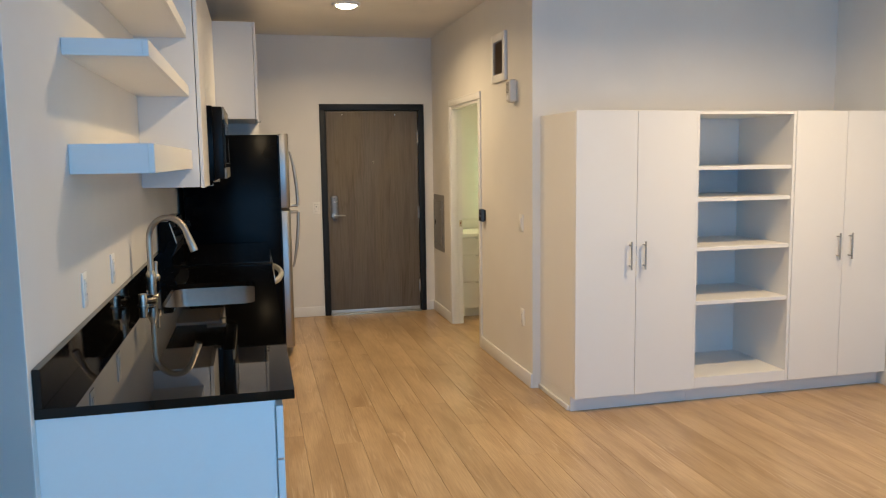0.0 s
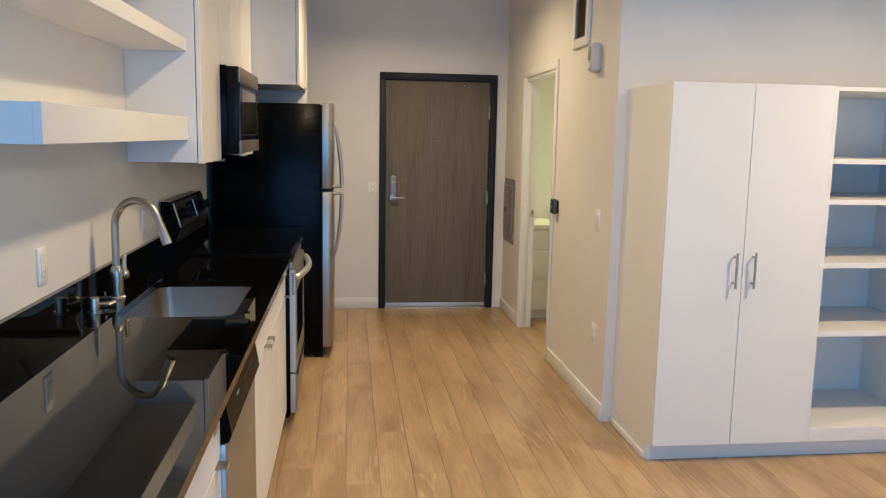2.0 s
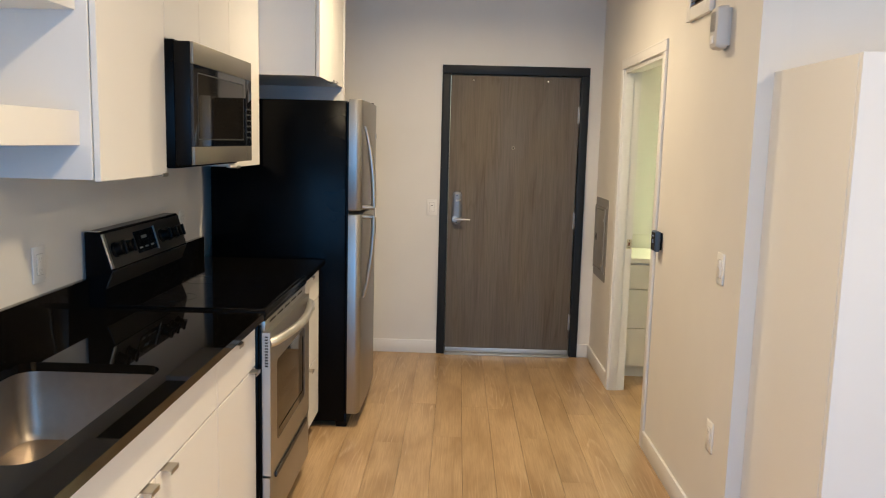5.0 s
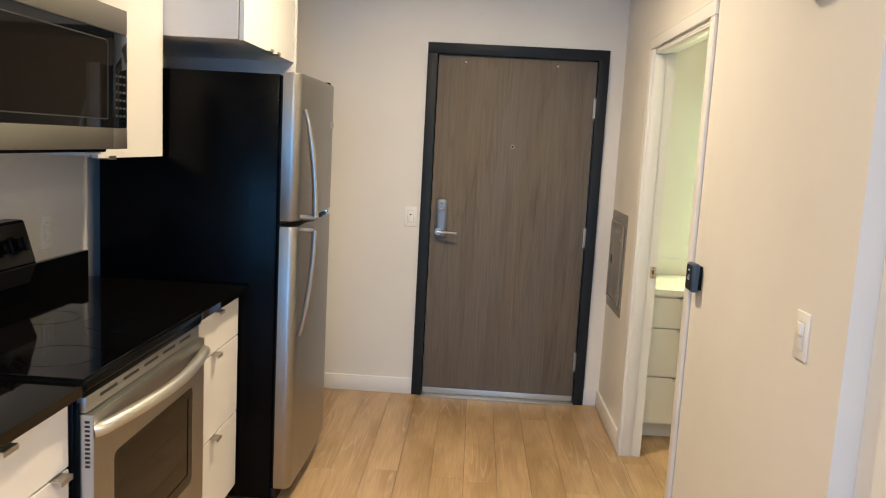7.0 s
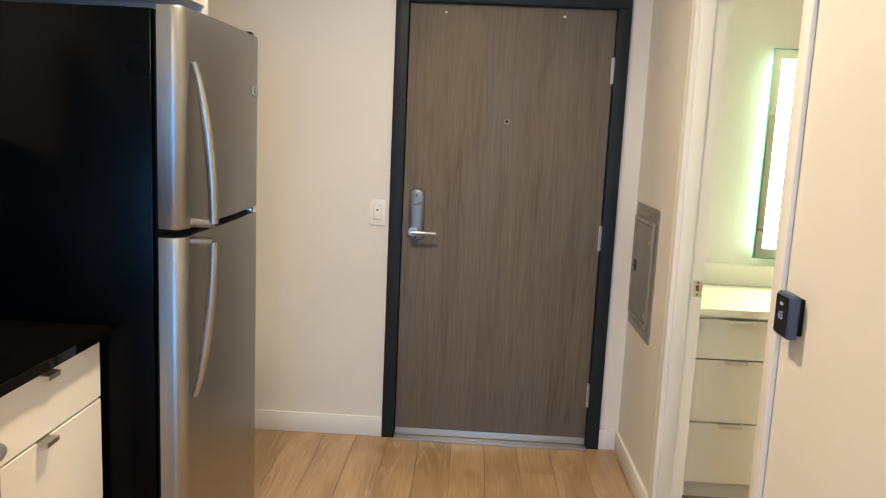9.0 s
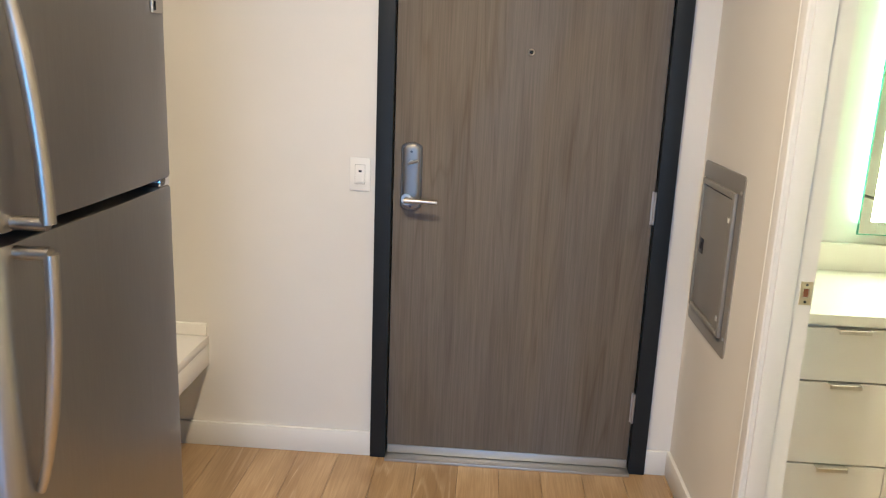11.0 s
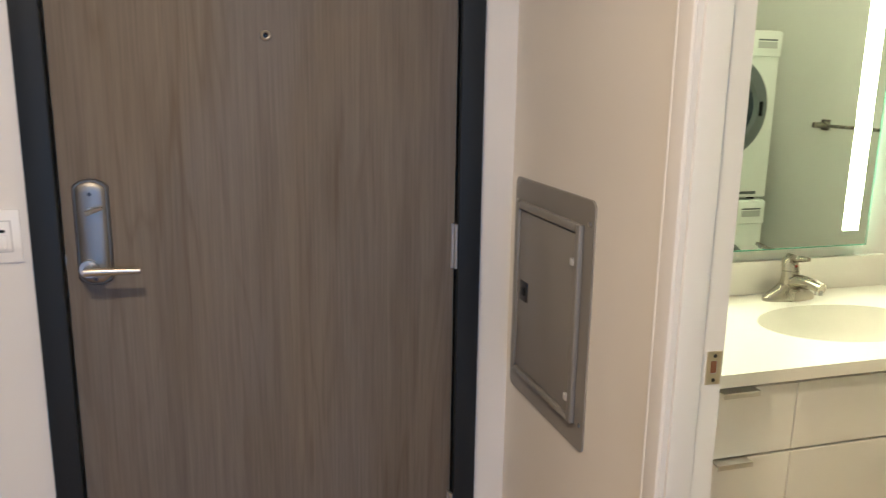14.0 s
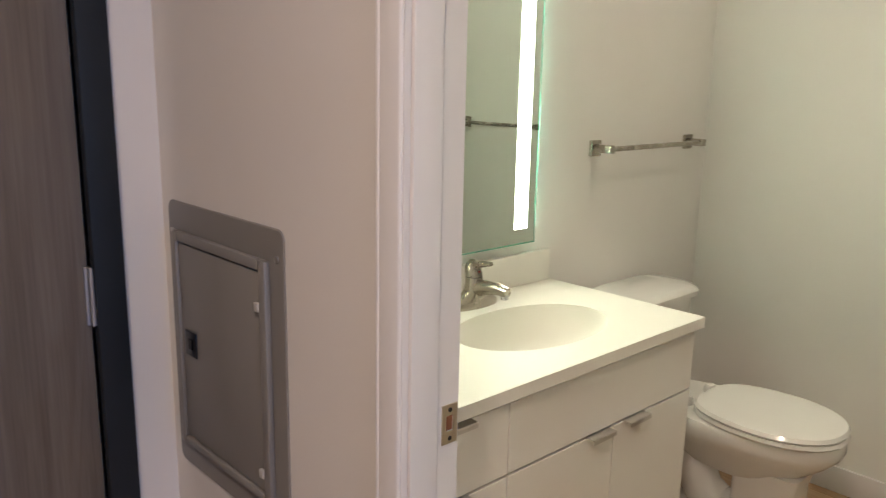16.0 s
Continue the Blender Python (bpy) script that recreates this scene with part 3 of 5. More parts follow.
part("latch_slot", box(XR - 0.0165, EY1 - 0.103, 0.9, XR - 0.0147, EY1 - 0.088, 0.92), BLACKPLASTIC, pd)
for y, z in ((EY0 + 0.02, EZ0 + 0.06), (EY0 + 0.02, EZ1 - 0.05), (EY1 - 0.018, EZ0 + 0.05), (EY1 - 0.018, EZ1 - 0.06)):
    part("screw", turned(lathe([(0.006, 0), (0.006, 0.002), (0, 0.004)], 0, 0, 12), pose(XR - 0.004, y, z, 0, -90, 0)), ALU, ep)

tm = thing("thermostat", (XR, 5.64, 1.037), "small black wall thermostat with lit digits", "thermostat")
part("base", box(XR - 0.012, 5.615, 1.045, XR, 5.675, 1.129, 0.003), BLACKPLASTIC, tm)
part("body", box(XR - 0.038, 5.606, 1.037, XR - 0.0122, 5.685, 1.137, 0.008, 3), painted("slate_plastic", (0.045, 0.075, 0.12), 0.35, 200, 0.0001), tm)
part("screen", box(XR - 0.0392, 5.612, 1.044, XR - 0.0382, 5.679, 1.130), SCREEN, tm)


def lettering(text, size, m, mat, parent, name="digits"):
    cu = bpy.data.curves.new("text", "FONT")
    cu.body, cu.size, cu.align_x, cu.align_y, cu.extrude = text, size, "CENTER", "CENTER", 0.0002
    tmp = new("text", cu)
    me = bpy.data.meshes.new_from_object(tmp.evaluated_get(bpy.context.evaluated_depsgraph_get()))
    bpy.data.objects.remove(tmp)
    bpy.data.curves.remove(cu)
    bm = bmesh.new()
    bm.from_mesh(me)
    bpy.data.meshes.remove(me)
    return part(name, turned(bm, m), mat, parent, smooth=False)


lettering("65", 0.026, pose(XR - 0.0396, 5.646, 1.085, 90, 0, -90), DIGITS, tm)
part("icon", box(XR - 0.0398, 5.638, 1.109, XR - 0.0394, 5.654, 1.115), DIGITS, tm)

vt = thing("wall_vent", (XR, 5.23, 2.09), "white framed exhaust grille high on the hall wall", "vent")
VY0, VY1, VZ0, VZ1 = 5.068, 5.388, 2.075, 2.415
vf = box(XR - 0.022, VY0, VZ0, XR, VY0 + 0.055, VZ1, 0.004)
for b in (box(XR - 0.022, VY1 - 0.055, VZ0, XR, VY1, VZ1, 0.004), box(XR - 0.022, VY0 + 0.0552, VZ0, XR, VY1 - 0.0552, VZ0 + 0.055, 0.004), box(XR - 0.022, VY0 + 0.0552, VZ1 - 0.055, XR, VY1 - 0.0552, VZ1, 0.004)):
    vf = join(vf, b)
part("frame", vf, PLASTIC, vt)
part("backing", box(XR - 0.003, VY0 + 0.0555, VZ0 + 0.0555, XR - 0.0005, VY1 - 0.0555, VZ1 - 0.0555), material("vent_shade", (0.05, 0.034, 0.022), 0.8), vt)
for k in range(15):
    z = VZ0 + 0.064 + k * 0.0150
    s = turned(box(-0.008, VY0 + 0.0556, -0.0016, 0.008, VY1 - 0.0556, 0.0016), pose(XR - 0.012, 0, z, 0, -35, 0))
    part("slat", s, painted("vent_slat", (0.15, 0.105, 0.07), 0.5) if k == 0 else bpy.data.materials["vent_slat"], vt)

sb = thing("alarm_strobe", (XR, 4.89, 1.905), "off-white plastic alarm sounder high on the hall wall", "alarm")
STROBE = painted("off_white_plastic", (0.60, 0.57, 0.53), 0.45, 200, 0.0001, 0.02)
part("back_box", box(XR - 0.014, 4.856, 1.916, XR, 4.934, 2.054, 0.003), STROBE, sb)
part("body", loft([[(XR - d, y, z) for y, z in rounded_loop(4.848 + e, 1.905 + e * 1.4, 4.942 - e, 2.062 - e, 0.016)] for d, e in ((0.0142, 0.0), (0.040, 0.001), (0.052, 0.006), (0.056, 0.014))]), STROBE, sb)
part("lens", box(XR - 0.060, 4.878, 1.925, XR - 0.0562, 4.912, 1.955, 0.0015), PLASTIC, sb)
for k in range(8):
    part("sound_slot", box(XR - 0.0568, 4.868, 1.972 + k * 0.009, XR - 0.0562, 4.922, 1.976 + k * 0.009), DARKGAP, sb)

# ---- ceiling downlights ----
# A fixture for each lamp; the last two are additions out of view.
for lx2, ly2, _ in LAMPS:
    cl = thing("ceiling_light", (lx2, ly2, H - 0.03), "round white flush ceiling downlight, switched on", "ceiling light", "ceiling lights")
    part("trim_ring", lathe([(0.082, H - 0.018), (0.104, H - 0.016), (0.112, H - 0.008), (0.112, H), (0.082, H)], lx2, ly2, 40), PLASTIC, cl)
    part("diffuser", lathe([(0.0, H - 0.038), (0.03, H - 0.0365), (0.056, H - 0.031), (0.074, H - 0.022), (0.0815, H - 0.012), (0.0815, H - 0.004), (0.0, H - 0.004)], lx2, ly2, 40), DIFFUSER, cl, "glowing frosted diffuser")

# ---- kitchen ----
CE, CF, CT = 1.880, 0.190, 0.915  # counter end, front edge, top
FD = 0.158                        # cabinet fronts
S0, S1 = 4.59, 5.35             # range
K1 = 5.866                        # fridge side
SINK = (-0.307, 3.252, 0.088, 3.915)


def tab_pull(y, z, parent, x=FD, mat=NICKEL):
    """A bent metal edge pull that hangs over the top of a front."""
    part("handle", join(box(x - 0.004, y - 0.025, z - 0.0005, x + 0.026, y + 0.025, z + 0.0025, 0.0008, 1), box(x + 0.0235, y - 0.025, z - 0.010, x + 0.026, y + 0.025, z - 0.0006, 0.0006, 1)), mat, parent, "satin nickel edge pull")


def base_unit(y0, y1, fronts, label):
    """A base cabinet; fronts are (y0, y1, z0, z1, pull y or None)."""
    u = thing("base_cabinet", ((XK + FD) / 2, (y0 + y1) / 2, 0), label, "cabinet", "base cabinets")
    body = join(box(XK + 0.002, y0 + 0.0005, 0.095, 0.138, y0 + 0.018, CT - 0.027), box(XK + 0.002, y1 - 0.018, 0.095, 0.138, y1 - 0.0005, CT - 0.027), box(XK + 0.002, y0 + 0.0185, 0.095, 0.138, y1 - 0.0185, 0.113),
                box(XK + 0.002, y0 + 0.0185, 0.1135, XK + 0.012, y1 - 0.0185, CT - 0.027), box(0.12, y0 + 0.0185, 0.80, 0.137, y1 - 0.0185, CT - 0.0275))
    part("body", body, LAMINATE, u)
    part("toe_kick", box(0.07, y0, 0.0, 0.086, y1, 0.0945), BLACKPLASTIC, u)
    for a, b, z0, z1, py in fronts:
        f = part("drawer_front" if z1 - z0 < 0.4 else "door", box(0.139, a + 0.0015, z0, FD, b - 0.0015, z1, 0.001, 1), LAMINATE, u)
        if py is not None:
            tab_pull(py, z1, f)
    return u


base_unit(1.904, 2.531, [(1.885, 2.531, 0.722, 0.870, 2.33), (1.885, 2.531, 0.10, 0.716, 2.48)], "white laminate base cabinet with a drawer above a door")
base_unit(3.165, 4.138, [(3.165, 4.138, 0.722, 0.870, None), (3.165, 3.652, 0.10, 0.716, 3.590), (3.652, 4.138, 0.10, 0.716, 3.714)], "white laminate sink cabinet with two doors")
base_unit(4.139, S0 - 0.006, [(4.139, S0 - 0.006, 0.722, 0.870, 4.325), (4.139, S0 - 0.006, 0.10, 0.716, 4.53)], "white laminate base cabinet with a drawer beside the range")
base_unit(S1 + 0.006, K1 - 0.004, [(S1 + 0.006, K1 - 0.004, 0.722, 0.870, 5.595), (S1 + 0.006, K1 - 0.004, 0.411, 0.716, 5.58), (S1 + 0.006, K1 - 0.004, 0.10, 0.405, 5.58)],
          "white laminate three-drawer cabinet between range and refrigerator")
single("end_panel", box(XK, 1.885, 0.0, 0.1345, 1.9035, CT - 0.0265, 0.001, 1), LAMINATE, "white laminate end panel of the kitchen counter", "cabinet panel")

# counter slab with the sink opening
ct = thing("countertop", ((XK + CF) / 2, (CE + S0) / 2, CT - 0.026), "polished black quartz countertop with a low backsplash", "countertop")
slab = slab_with_hole([(XK, CE), (CF, CE), (CF, S0 - 0.002), (XK, S0 - 0.002)], rounded_loop(*SINK, 0.055), CT - 0.026, CT)
part("slab", slab, QUARTZ, ct)
part("backsplash", box(XK + 0.0002, CE, CT + 0.0005, XK + 0.021, S0 - 0.002, CT + 0.104, 0.001, 1), QUARTZ, ct)
ct2 = thing("countertop", ((XK + CF) / 2, (S1 + K1) / 2, CT - 0.026), "short polished black quartz countertop beside the refrigerator", "countertop")
part("slab", box(XK + 0.0002, S1 + 0.002, CT - 0.026, CF, K1 - 0.003, CT, 0.001, 1), QUARTZ, ct2)
part("backsplash", box(XK + 0.0002, S1 + 0.002, CT + 0.0005, XK + 0.021, K1 - 0.003, CT + 0.104, 0.001, 1), QUARTZ, ct2)

sk = thing("kitchen_sink", (-0.12, 3.58, CT - 0.23), "undermount stainless steel single bowl sink", "sink")


def sink_ring(grow, z, r):
    return [(x, y, z) for x, y in rounded_loop(SINK[0] - grow, SINK[1] - grow, SINK[2] + grow, SINK[3] + grow, r)]


part("bowl", loft([sink_ring(0.03, CT - 0.0265, 0.07), sink_ring(0.004, CT - 0.0265, 0.058), sink_ring(0.003, CT - 0.05, 0.058), sink_ring(-0.006, CT - 0.19, 0.058), sink_ring(-0.018, CT - 0.212, 0.05), sink_ring(-0.045, CT - 0.222, 0.04), sink_ring(-0.16, CT - 0.226, 0.03)], False, True), SINKSTEEL, sk)
part("drain", lathe([(0.0, CT - 0.2225), (0.03, CT - 0.2225), (0.044, CT - 0.220), (0.046, CT - 0.224)], -0.13, 3.58, 24), CHROME, sk)

fc = thing("kitchen_faucet", (-0.376, 3.57, CT), "brushed nickel pull-down gooseneck faucet", "faucet")
part("base", lathe([(0.029, CT), (0.029, CT + 0.005), (0.0235, CT + 0.010), (0.0225, CT + 0.050), (0.0240, CT + 0.092), (0.0232, CT + 0.104), (0.0150, CT + 0.122), (0.0, CT + 0.123)], -0.376, 3.57), NICKEL, fc)
neck = [(-0.376, 3.57, CT + 0.10), (-0.376, 3.57, CT + 0.268)]
for k in range(1, 17):
    a = math.pi - k * math.pi * 0.90 / 16
    neck.append((-0.376 + 0.088 * (1 + math.cos(a)), 3.57 - 0.068 * (1 + math.cos(a)) * 0.5, CT + 0.268 + 0.100 * math.sin(a)))
part("neck", tube(neck, 0.0138, 18), NICKEL, fc)
e0, e1 = Vector(neck[-2]), Vector(neck[-1])
way = (e1 - e0).normalized()
part("spray_head", tube([e1, e1 + way * 0.018, e1 + way * 0.075, e1 + way * 0.092], [0.0130, 0.0150, 0.0180, 0.0170], 20), NICKEL, fc)
ball = [(0.0195 * math.sin(math.pi * k / 10), CT + 0.084 - 0.0195 * math.cos(math.pi * k / 10)) for k in range(11)]
part("lever", join(tube([(-0.376, 3.57, CT + 0.080), (-0.366, 3.605, CT + 0.083)], 0.015), lathe(ball, -0.358, 3.602, 20), tube([(-0.358, 3.603, CT + 0.092), (-0.359, 3.606, CT + 0.125), (-0.357, 3.608, CT + 0.155), (-0.356, 3.608, CT + 0.160)], [0.0125, 0.0080, 0.0085, 0.005])), NICKEL, fc)
sd = thing("soap_dispenser", (-0.385, 3.33, CT), "brushed nickel soap dispenser on the counter", "soap dispenser")
part("base", lathe([(0.024, CT), (0.024, CT + 0.006), (0.0, CT + 0.006)], -0.385, 3.33), NICKEL, sd)
part("body", lathe([(0.018, CT + 0.006), (0.018, CT + 0.048), (0.0165, CT + 0.052), (0.0, CT + 0.052)], -0.385, 3.33), NICKEL, sd)
dp = thing("sink_strainer", (-0.375, 3.42, CT), "round steel sink strainer with a black rubber top on the counter", "sink strainer")
part("dish", lathe([(0.0, CT), (0.030, CT), (0.036, CT + 0.005), (0.038, CT + 0.014), (0.036, CT + 0.017), (0.028, CT + 0.021), (0.0, CT + 0.022)], -0.378, 3.43), NICKEL, dp)
part("rubber_top", lathe([(0.025, CT + 0.0222), (0.024, CT + 0.029), (0.016, CT + 0.033), (0.0, CT + 0.034)], -0.378, 3.43), BLACKPLASTIC, dp, "black rubber stopper top")
part("knob", lathe([(0.003, CT + 0.034), (0.003, CT + 0.045), (0.005, CT + 0.047), (0.0, CT + 0.052)], -0.378, 3.43, 12), CHROME, dp)

# dishwasher
dw = thing("dishwasher", (-0.1, 2.848, 0), "stainless steel dishwasher with a dark control strip under the counter", "dishwasher")
part("tub", box(XK + 0.01, 2.540, 0.10, 0.135, 3.156, 0.872), BLACKPLASTIC, dw)
part("door", box(0.1355, 2.538, 0.12, 0.170, 3.158, 0.748, 0.004), STEELV, dw)
DWP = painted("dark_control_plastic", (0.006, 0.006, 0.006), 0.34, 200, 0.0001)
DWMARK = painted("grey_print", (0.06, 0.058, 0.055), 0.4, 200, 0.0001)
DWP.node_tree.nodes["Principled BSDF"].inputs["Specular IOR Level"].default_value = 0.02
pn = part("control_panel", loft([[(x, 2.538, z) for x, z in ((0.1355, 0.752), (0.178, 0.752), (0.186, 0.772), (0.170, 0.868), (0.1355, 0.872))], [(x, 3.158, z) for x, z in ((0.1355, 0.752), (0.178, 0.752), (0.186, 0.772), (0.170, 0.868), (0.1355, 0.872))]]), DWP, dw, "dark control strip")
for k in range(6):
    part("button", turned(box(-0.003, -0.008, -0.0004, 0.003, 0.008, 0.0005), pose(0.1775, 2.862 + 0.035 * k, 0.826, 0, 80, 0)), DWMARK, pn)
part("badge", turned(box(-0.004, -0.022, -0.0004, 0.004, 0.022, 0.0005), pose(0.1775, 2.72, 0.826, 0, 80, 0)), PANELGREY, pn)
part("toe_kick", box(0.07, 2.538, 0.0, 0.085, 3.158, 0.098), BLACKPLASTIC, dw)

# range
rg = thing("range", (-0.1, 4.955, 0), "stainless steel electric range with a black glass cooktop", "range")
part("body", box(XK + 0.02, S0 + 0.003, 0.05, 0.165, S1 - 0.003, 0.895, 0.003), BLACKPAINT, rg)
for ya, yb in ((S0 + 0.002, S0 + 0.0105), (S1 - 0.0105, S1 - 0.002)):
    part("side_trim", box(0.1655, ya, 0.06, 0.177, yb, 0.8675, 0.002), BLACKPAINT, rg)
ck = part("cooktop", join(box(XK + 0.03, S0, 0.8955, 0.196, S1, 0.922, 0.008, 3), box(0.1657, S0 + 0.001, 0.882, 0.1935, S1 - 0.001, 0.902, 0.005)), BLACKPAINT, rg)
part("glass", box(XK + 0.09, S0 + 0.012, 0.9222, 0.185, S1 - 0.012, 0.9255, 0.001, 1), COOKTOP, ck, "black ceramic glass")
for bx2, by2, br in ((0.035, 4.77, 0.10), (0.035, 5.14, 0.115), (-0.20, 4.77, 0.085), (-0.20, 5.14, 0.09)):
    ring = lathe([(br, 0.9256), (br, 0.9260), (br - 0.003, 0.9260), (br - 0.003, 0.9256)], bx2, by2, 48)
    part("burner_ring", ring, RINGGREY, ck)
# backguard
prof = ((XK + 0.012, 0.90), (-0.380, 0.90), (-0.380, 0.985), (-0.354, 1.050), (-0.392, 1.182), (-0.398, 1.188), (XK + 0.012, 1.188))
bgd = part("backguard", loft([[(x, S0, z) for x, z in prof], [(x, S1, z) for x, z in prof]]), BLACKPAINT, rg)
tilt = math.degrees(math.atan2(0.038, 0.132))
face = pose(-0.373, 0, 1.116, 0, -tilt, 0)
part("fascia", turned(box(0.0, S0 + 0.02, -0.064, 0.004, S1 - 0.004, 0.066, 0.001, 1), face), DARKSTEEL, bgd, "dark stainless fascia")
part("lower_trim", turned(box(0.0, S0 + 0.004, -0.0345, 0.005, S1 - 0.004, 0.0345, 0.001, 1), pose(-0.367, 0, 1.0175, 0, 21.8, 0)), DARKSTEEL, bgd)
part("edge_trim", turned(box(-0.001, S0 + 0.0005, -0.062, 0.0055, S0 + 0.0195, 0.066, 0.001, 1), face), STEEL, bgd)
part("top_trim", box(XK + 0.014, S0 + 0.0005, 1.1882, -0.396, S0 + 0.0195, 1.1900), STEEL, bgd)
dsp = part("display", turned(box(0.0042, 4.84, -0.040, 0.0055, 5.03, 0.045), face), SCREEN, bgd, "dark clock display")
part("display_trim", turned(box(0.0042, 5.034, -0.046, 0.008, 5.042, 0.050), face), STEEL, bgd)
for k in range(3):
    part("display_key", turned(box(0.0056, 4.86 + 0.055 * k, -0.024, 0.006, 4.89 + 0.055 * k, -0.018), face), GREENDIGITS, dsp)
part("clock", turned(box(0.0056, 4.90, 0.012, 0.006, 4.95, 0.024), face), GREENDIGITS, dsp)
for y in (4.655, 4.735, 5.10, 5.175, 5.25):
    kb = part("knob", turned(lathe([(0.029, 0), (0.029, 0.006), (0.024, 0.01), (0.022, 0.034), (0.019, 0.037), (0, 0.037)], 0, 0, 28), face @ pose(0.004, y, 0.0, 0, 90, 0)), BLACKPLASTIC, bgd)
    part("grip", turned(box(-0.024, -0.006, 0.0372, 0.024, 0.006, 0.046, 0.002), face @ pose(0.004, y, 0.0, 0, 90, 0)), BLACKPLASTIC, kb)
# oven door
part("vent_strip", box(0.1655, S0 + 0.0135, 0.842, 0.190, S1 - 0.0135, 0.8815, 0.003), STEELV, rg)
for k in range(5):
    a = S0 + 0.08 + k * 0.125
    part("vent_slot", box(0.1901, a, 0.862, 0.1907, a + 0.09, 0.870), DARKGAP, rg)
ODM = Matrix(((0, 0, 1, 0.208), (1, 0, 0, S0 + 0.014), (0, 1, 0, 0.295), (0, 0, 0, 1)))
od = part("oven_door", turned(slab_with_hole([(0, 0), (0.732, 0), (0.732, 0.545), (0, 0.545)], rounded_loop(0.10, 0.10, 0.632, 0.415, 0.02), -0.042, 0.0), ODM), STEELV, rg, "stainless oven door")
part("window", box(0.196, S0 + 0.10, 0.39, 0.2055, S1 - 0.10, 0.715), OVENGLASS, od, "tinted oven window")
part("window_frame", turned(slab_with_hole([(0.085, 0.085), (0.663, 0.085), (0.663, 0.43), (0.085, 0.43)], [(0.14, 0.135), (0.14, 0.385), (0.608, 0.385), (0.608, 0.135)], 0.0005, 0.002), Matrix(((0, 0, 1, 0.2055), (1, 0, 0, S0 + 0.006), (0, 1, 0, 0.295), (0, 0, 0, 1)))), OVENGLASS, od)
hb = [(0.204, S0 + 0.022, 0.800), (0.216, S0 + 0.030, 0.802)]
for k in range(17):
    u = k / 16
    hb.append((0.222 + 0.034 * math.sin(math.pi * u), S0 + 0.045 + 0.67 * u, 0.803))
hb += [(0.216, S1 - 0.030, 0.802), (0.204, S1 - 0.022, 0.800)]
part("handle", tube(hb, 0.0170, 16), PULLSTEEL, od, "bowed metal oven handle")
# Paler metal than the door front paints in the window light on these edges.
for ya, yb in ((S0 + 0.0105, S0 + 0.0138), (S1 - 0.0138, S1 - 0.0105)):
    part("side_plate", box(0.1775, ya, 0.296, 0.2075, yb, 0.839, 0.001, 1), ALU, od, "metal edge of the oven door, paler for the window light on it")
    part("drawer_side", box(0.1775, ya, 0.076, 0.2045, yb, 0.287, 0.001, 1), ALU, rg)
for k in range(11):
    part("side_slot", box(0.188, S0 + 0.0098, 0.712 + k * 0.0108, 0.200, S0 + 0.0104, 0.718 + k * 0.0108), DARKGAP, od)
part("storage_drawer", box(0.166, S0 + 0.014, 0.075, 0.205, S1 - 0.014, 0.288, 0.006), STEELV, rg)
part("drawer_pull", box(0.2055, S0 + 0.08, 0.262, 0.214, S1 - 0.08, 0.284, 0.003), DARKSTEEL, rg)

# microwave
MZ0, MZ1 = 1.420, 1.862
mw = thing("microwave", (-0.25, 4.955, MZ0), "over-the-range microwave in stainless steel and black glass", "microwave")
part("body", box(XK + 0.002, S0 + 0.002, MZ0, -0.118, S1 - 0.002, MZ1, 0.003), BLACKPAINT, mw)
md = part("door", box(-0.1175, S0 + 0.002, MZ0 + 0.012, -0.062, S1 - 0.002, MZ1 - 0.006, 0.004), BLACKPLASTIC, mw)
part("top_band", box(-0.0615, S0 + 0.003, MZ1 - 0.082, -0.050, S1 - 0.003, MZ1 - 0.007, 0.003), MWSTEEL, md)
part("bottom_band", box(-0.0615, S0 + 0.003, MZ0 + 0.013, -0.050, S1 - 0.0955, MZ0 + 0.076, 0.002), MWSTEEL, md)
part("bottom_band", box(-0.0615, S1 - 0.0935, MZ0 + 0.013, -0.050, S1 - 0.003, MZ0 + 0.076, 0.002), MWSTEEL, md)
part("glass", box(-0.0615, S0 + 0.003, MZ0 + 0.0765, -0.051, S1 - 0.095, MZ1 - 0.0825, 0.001, 1), SCREEN, md)
part("window", box(-0.0508, S0 + 0.045, MZ0 + 0.105, -0.0503, S1 - 0.135, MZ1 - 0.112), OVENGLASS, md)
MWM = Matrix(((0, 0, 1, -0.0503), (1, 0, 0, S0), (0, 1, 0, MZ0), (0, 0, 0, 1)))
part("window_rim", turned(slab_with_hole(rounded_loop(0.041, 0.101, 0.629, 0.334, 0.012), rounded_loop(0.0445, 0.1045, 0.6255, 0.3305, 0.010)[::-1], 0.0, 0.0008), MWM), KEYGREY, md)
cp = part("control_panel", box(-0.0615, S1 - 0.0935, MZ0 + 0.0765, -0.0505, S1 - 0.003, MZ1 - 0.0825, 0.002), SCREEN, md)
for r in range(6):
    for c in range(3):
        part("key", box(-0.0503, S1 - 0.084 + c * 0.025, MZ0 + 0.11 + r * 0.024, -0.0500, S1 - 0.068 + c * 0.025, MZ0 + 0.117 + r * 0.024), KEYGREY, cp)
part("underside_lamp", box(-0.25, S1 - 0.12, MZ0 - 0.008, -0.12, S1 - 0.03, MZ0 - 0.0005, 0.003), PLASTIC, mw)

# upper cabinets
UF, UB, UT = -0.148, 1.402, 2.56


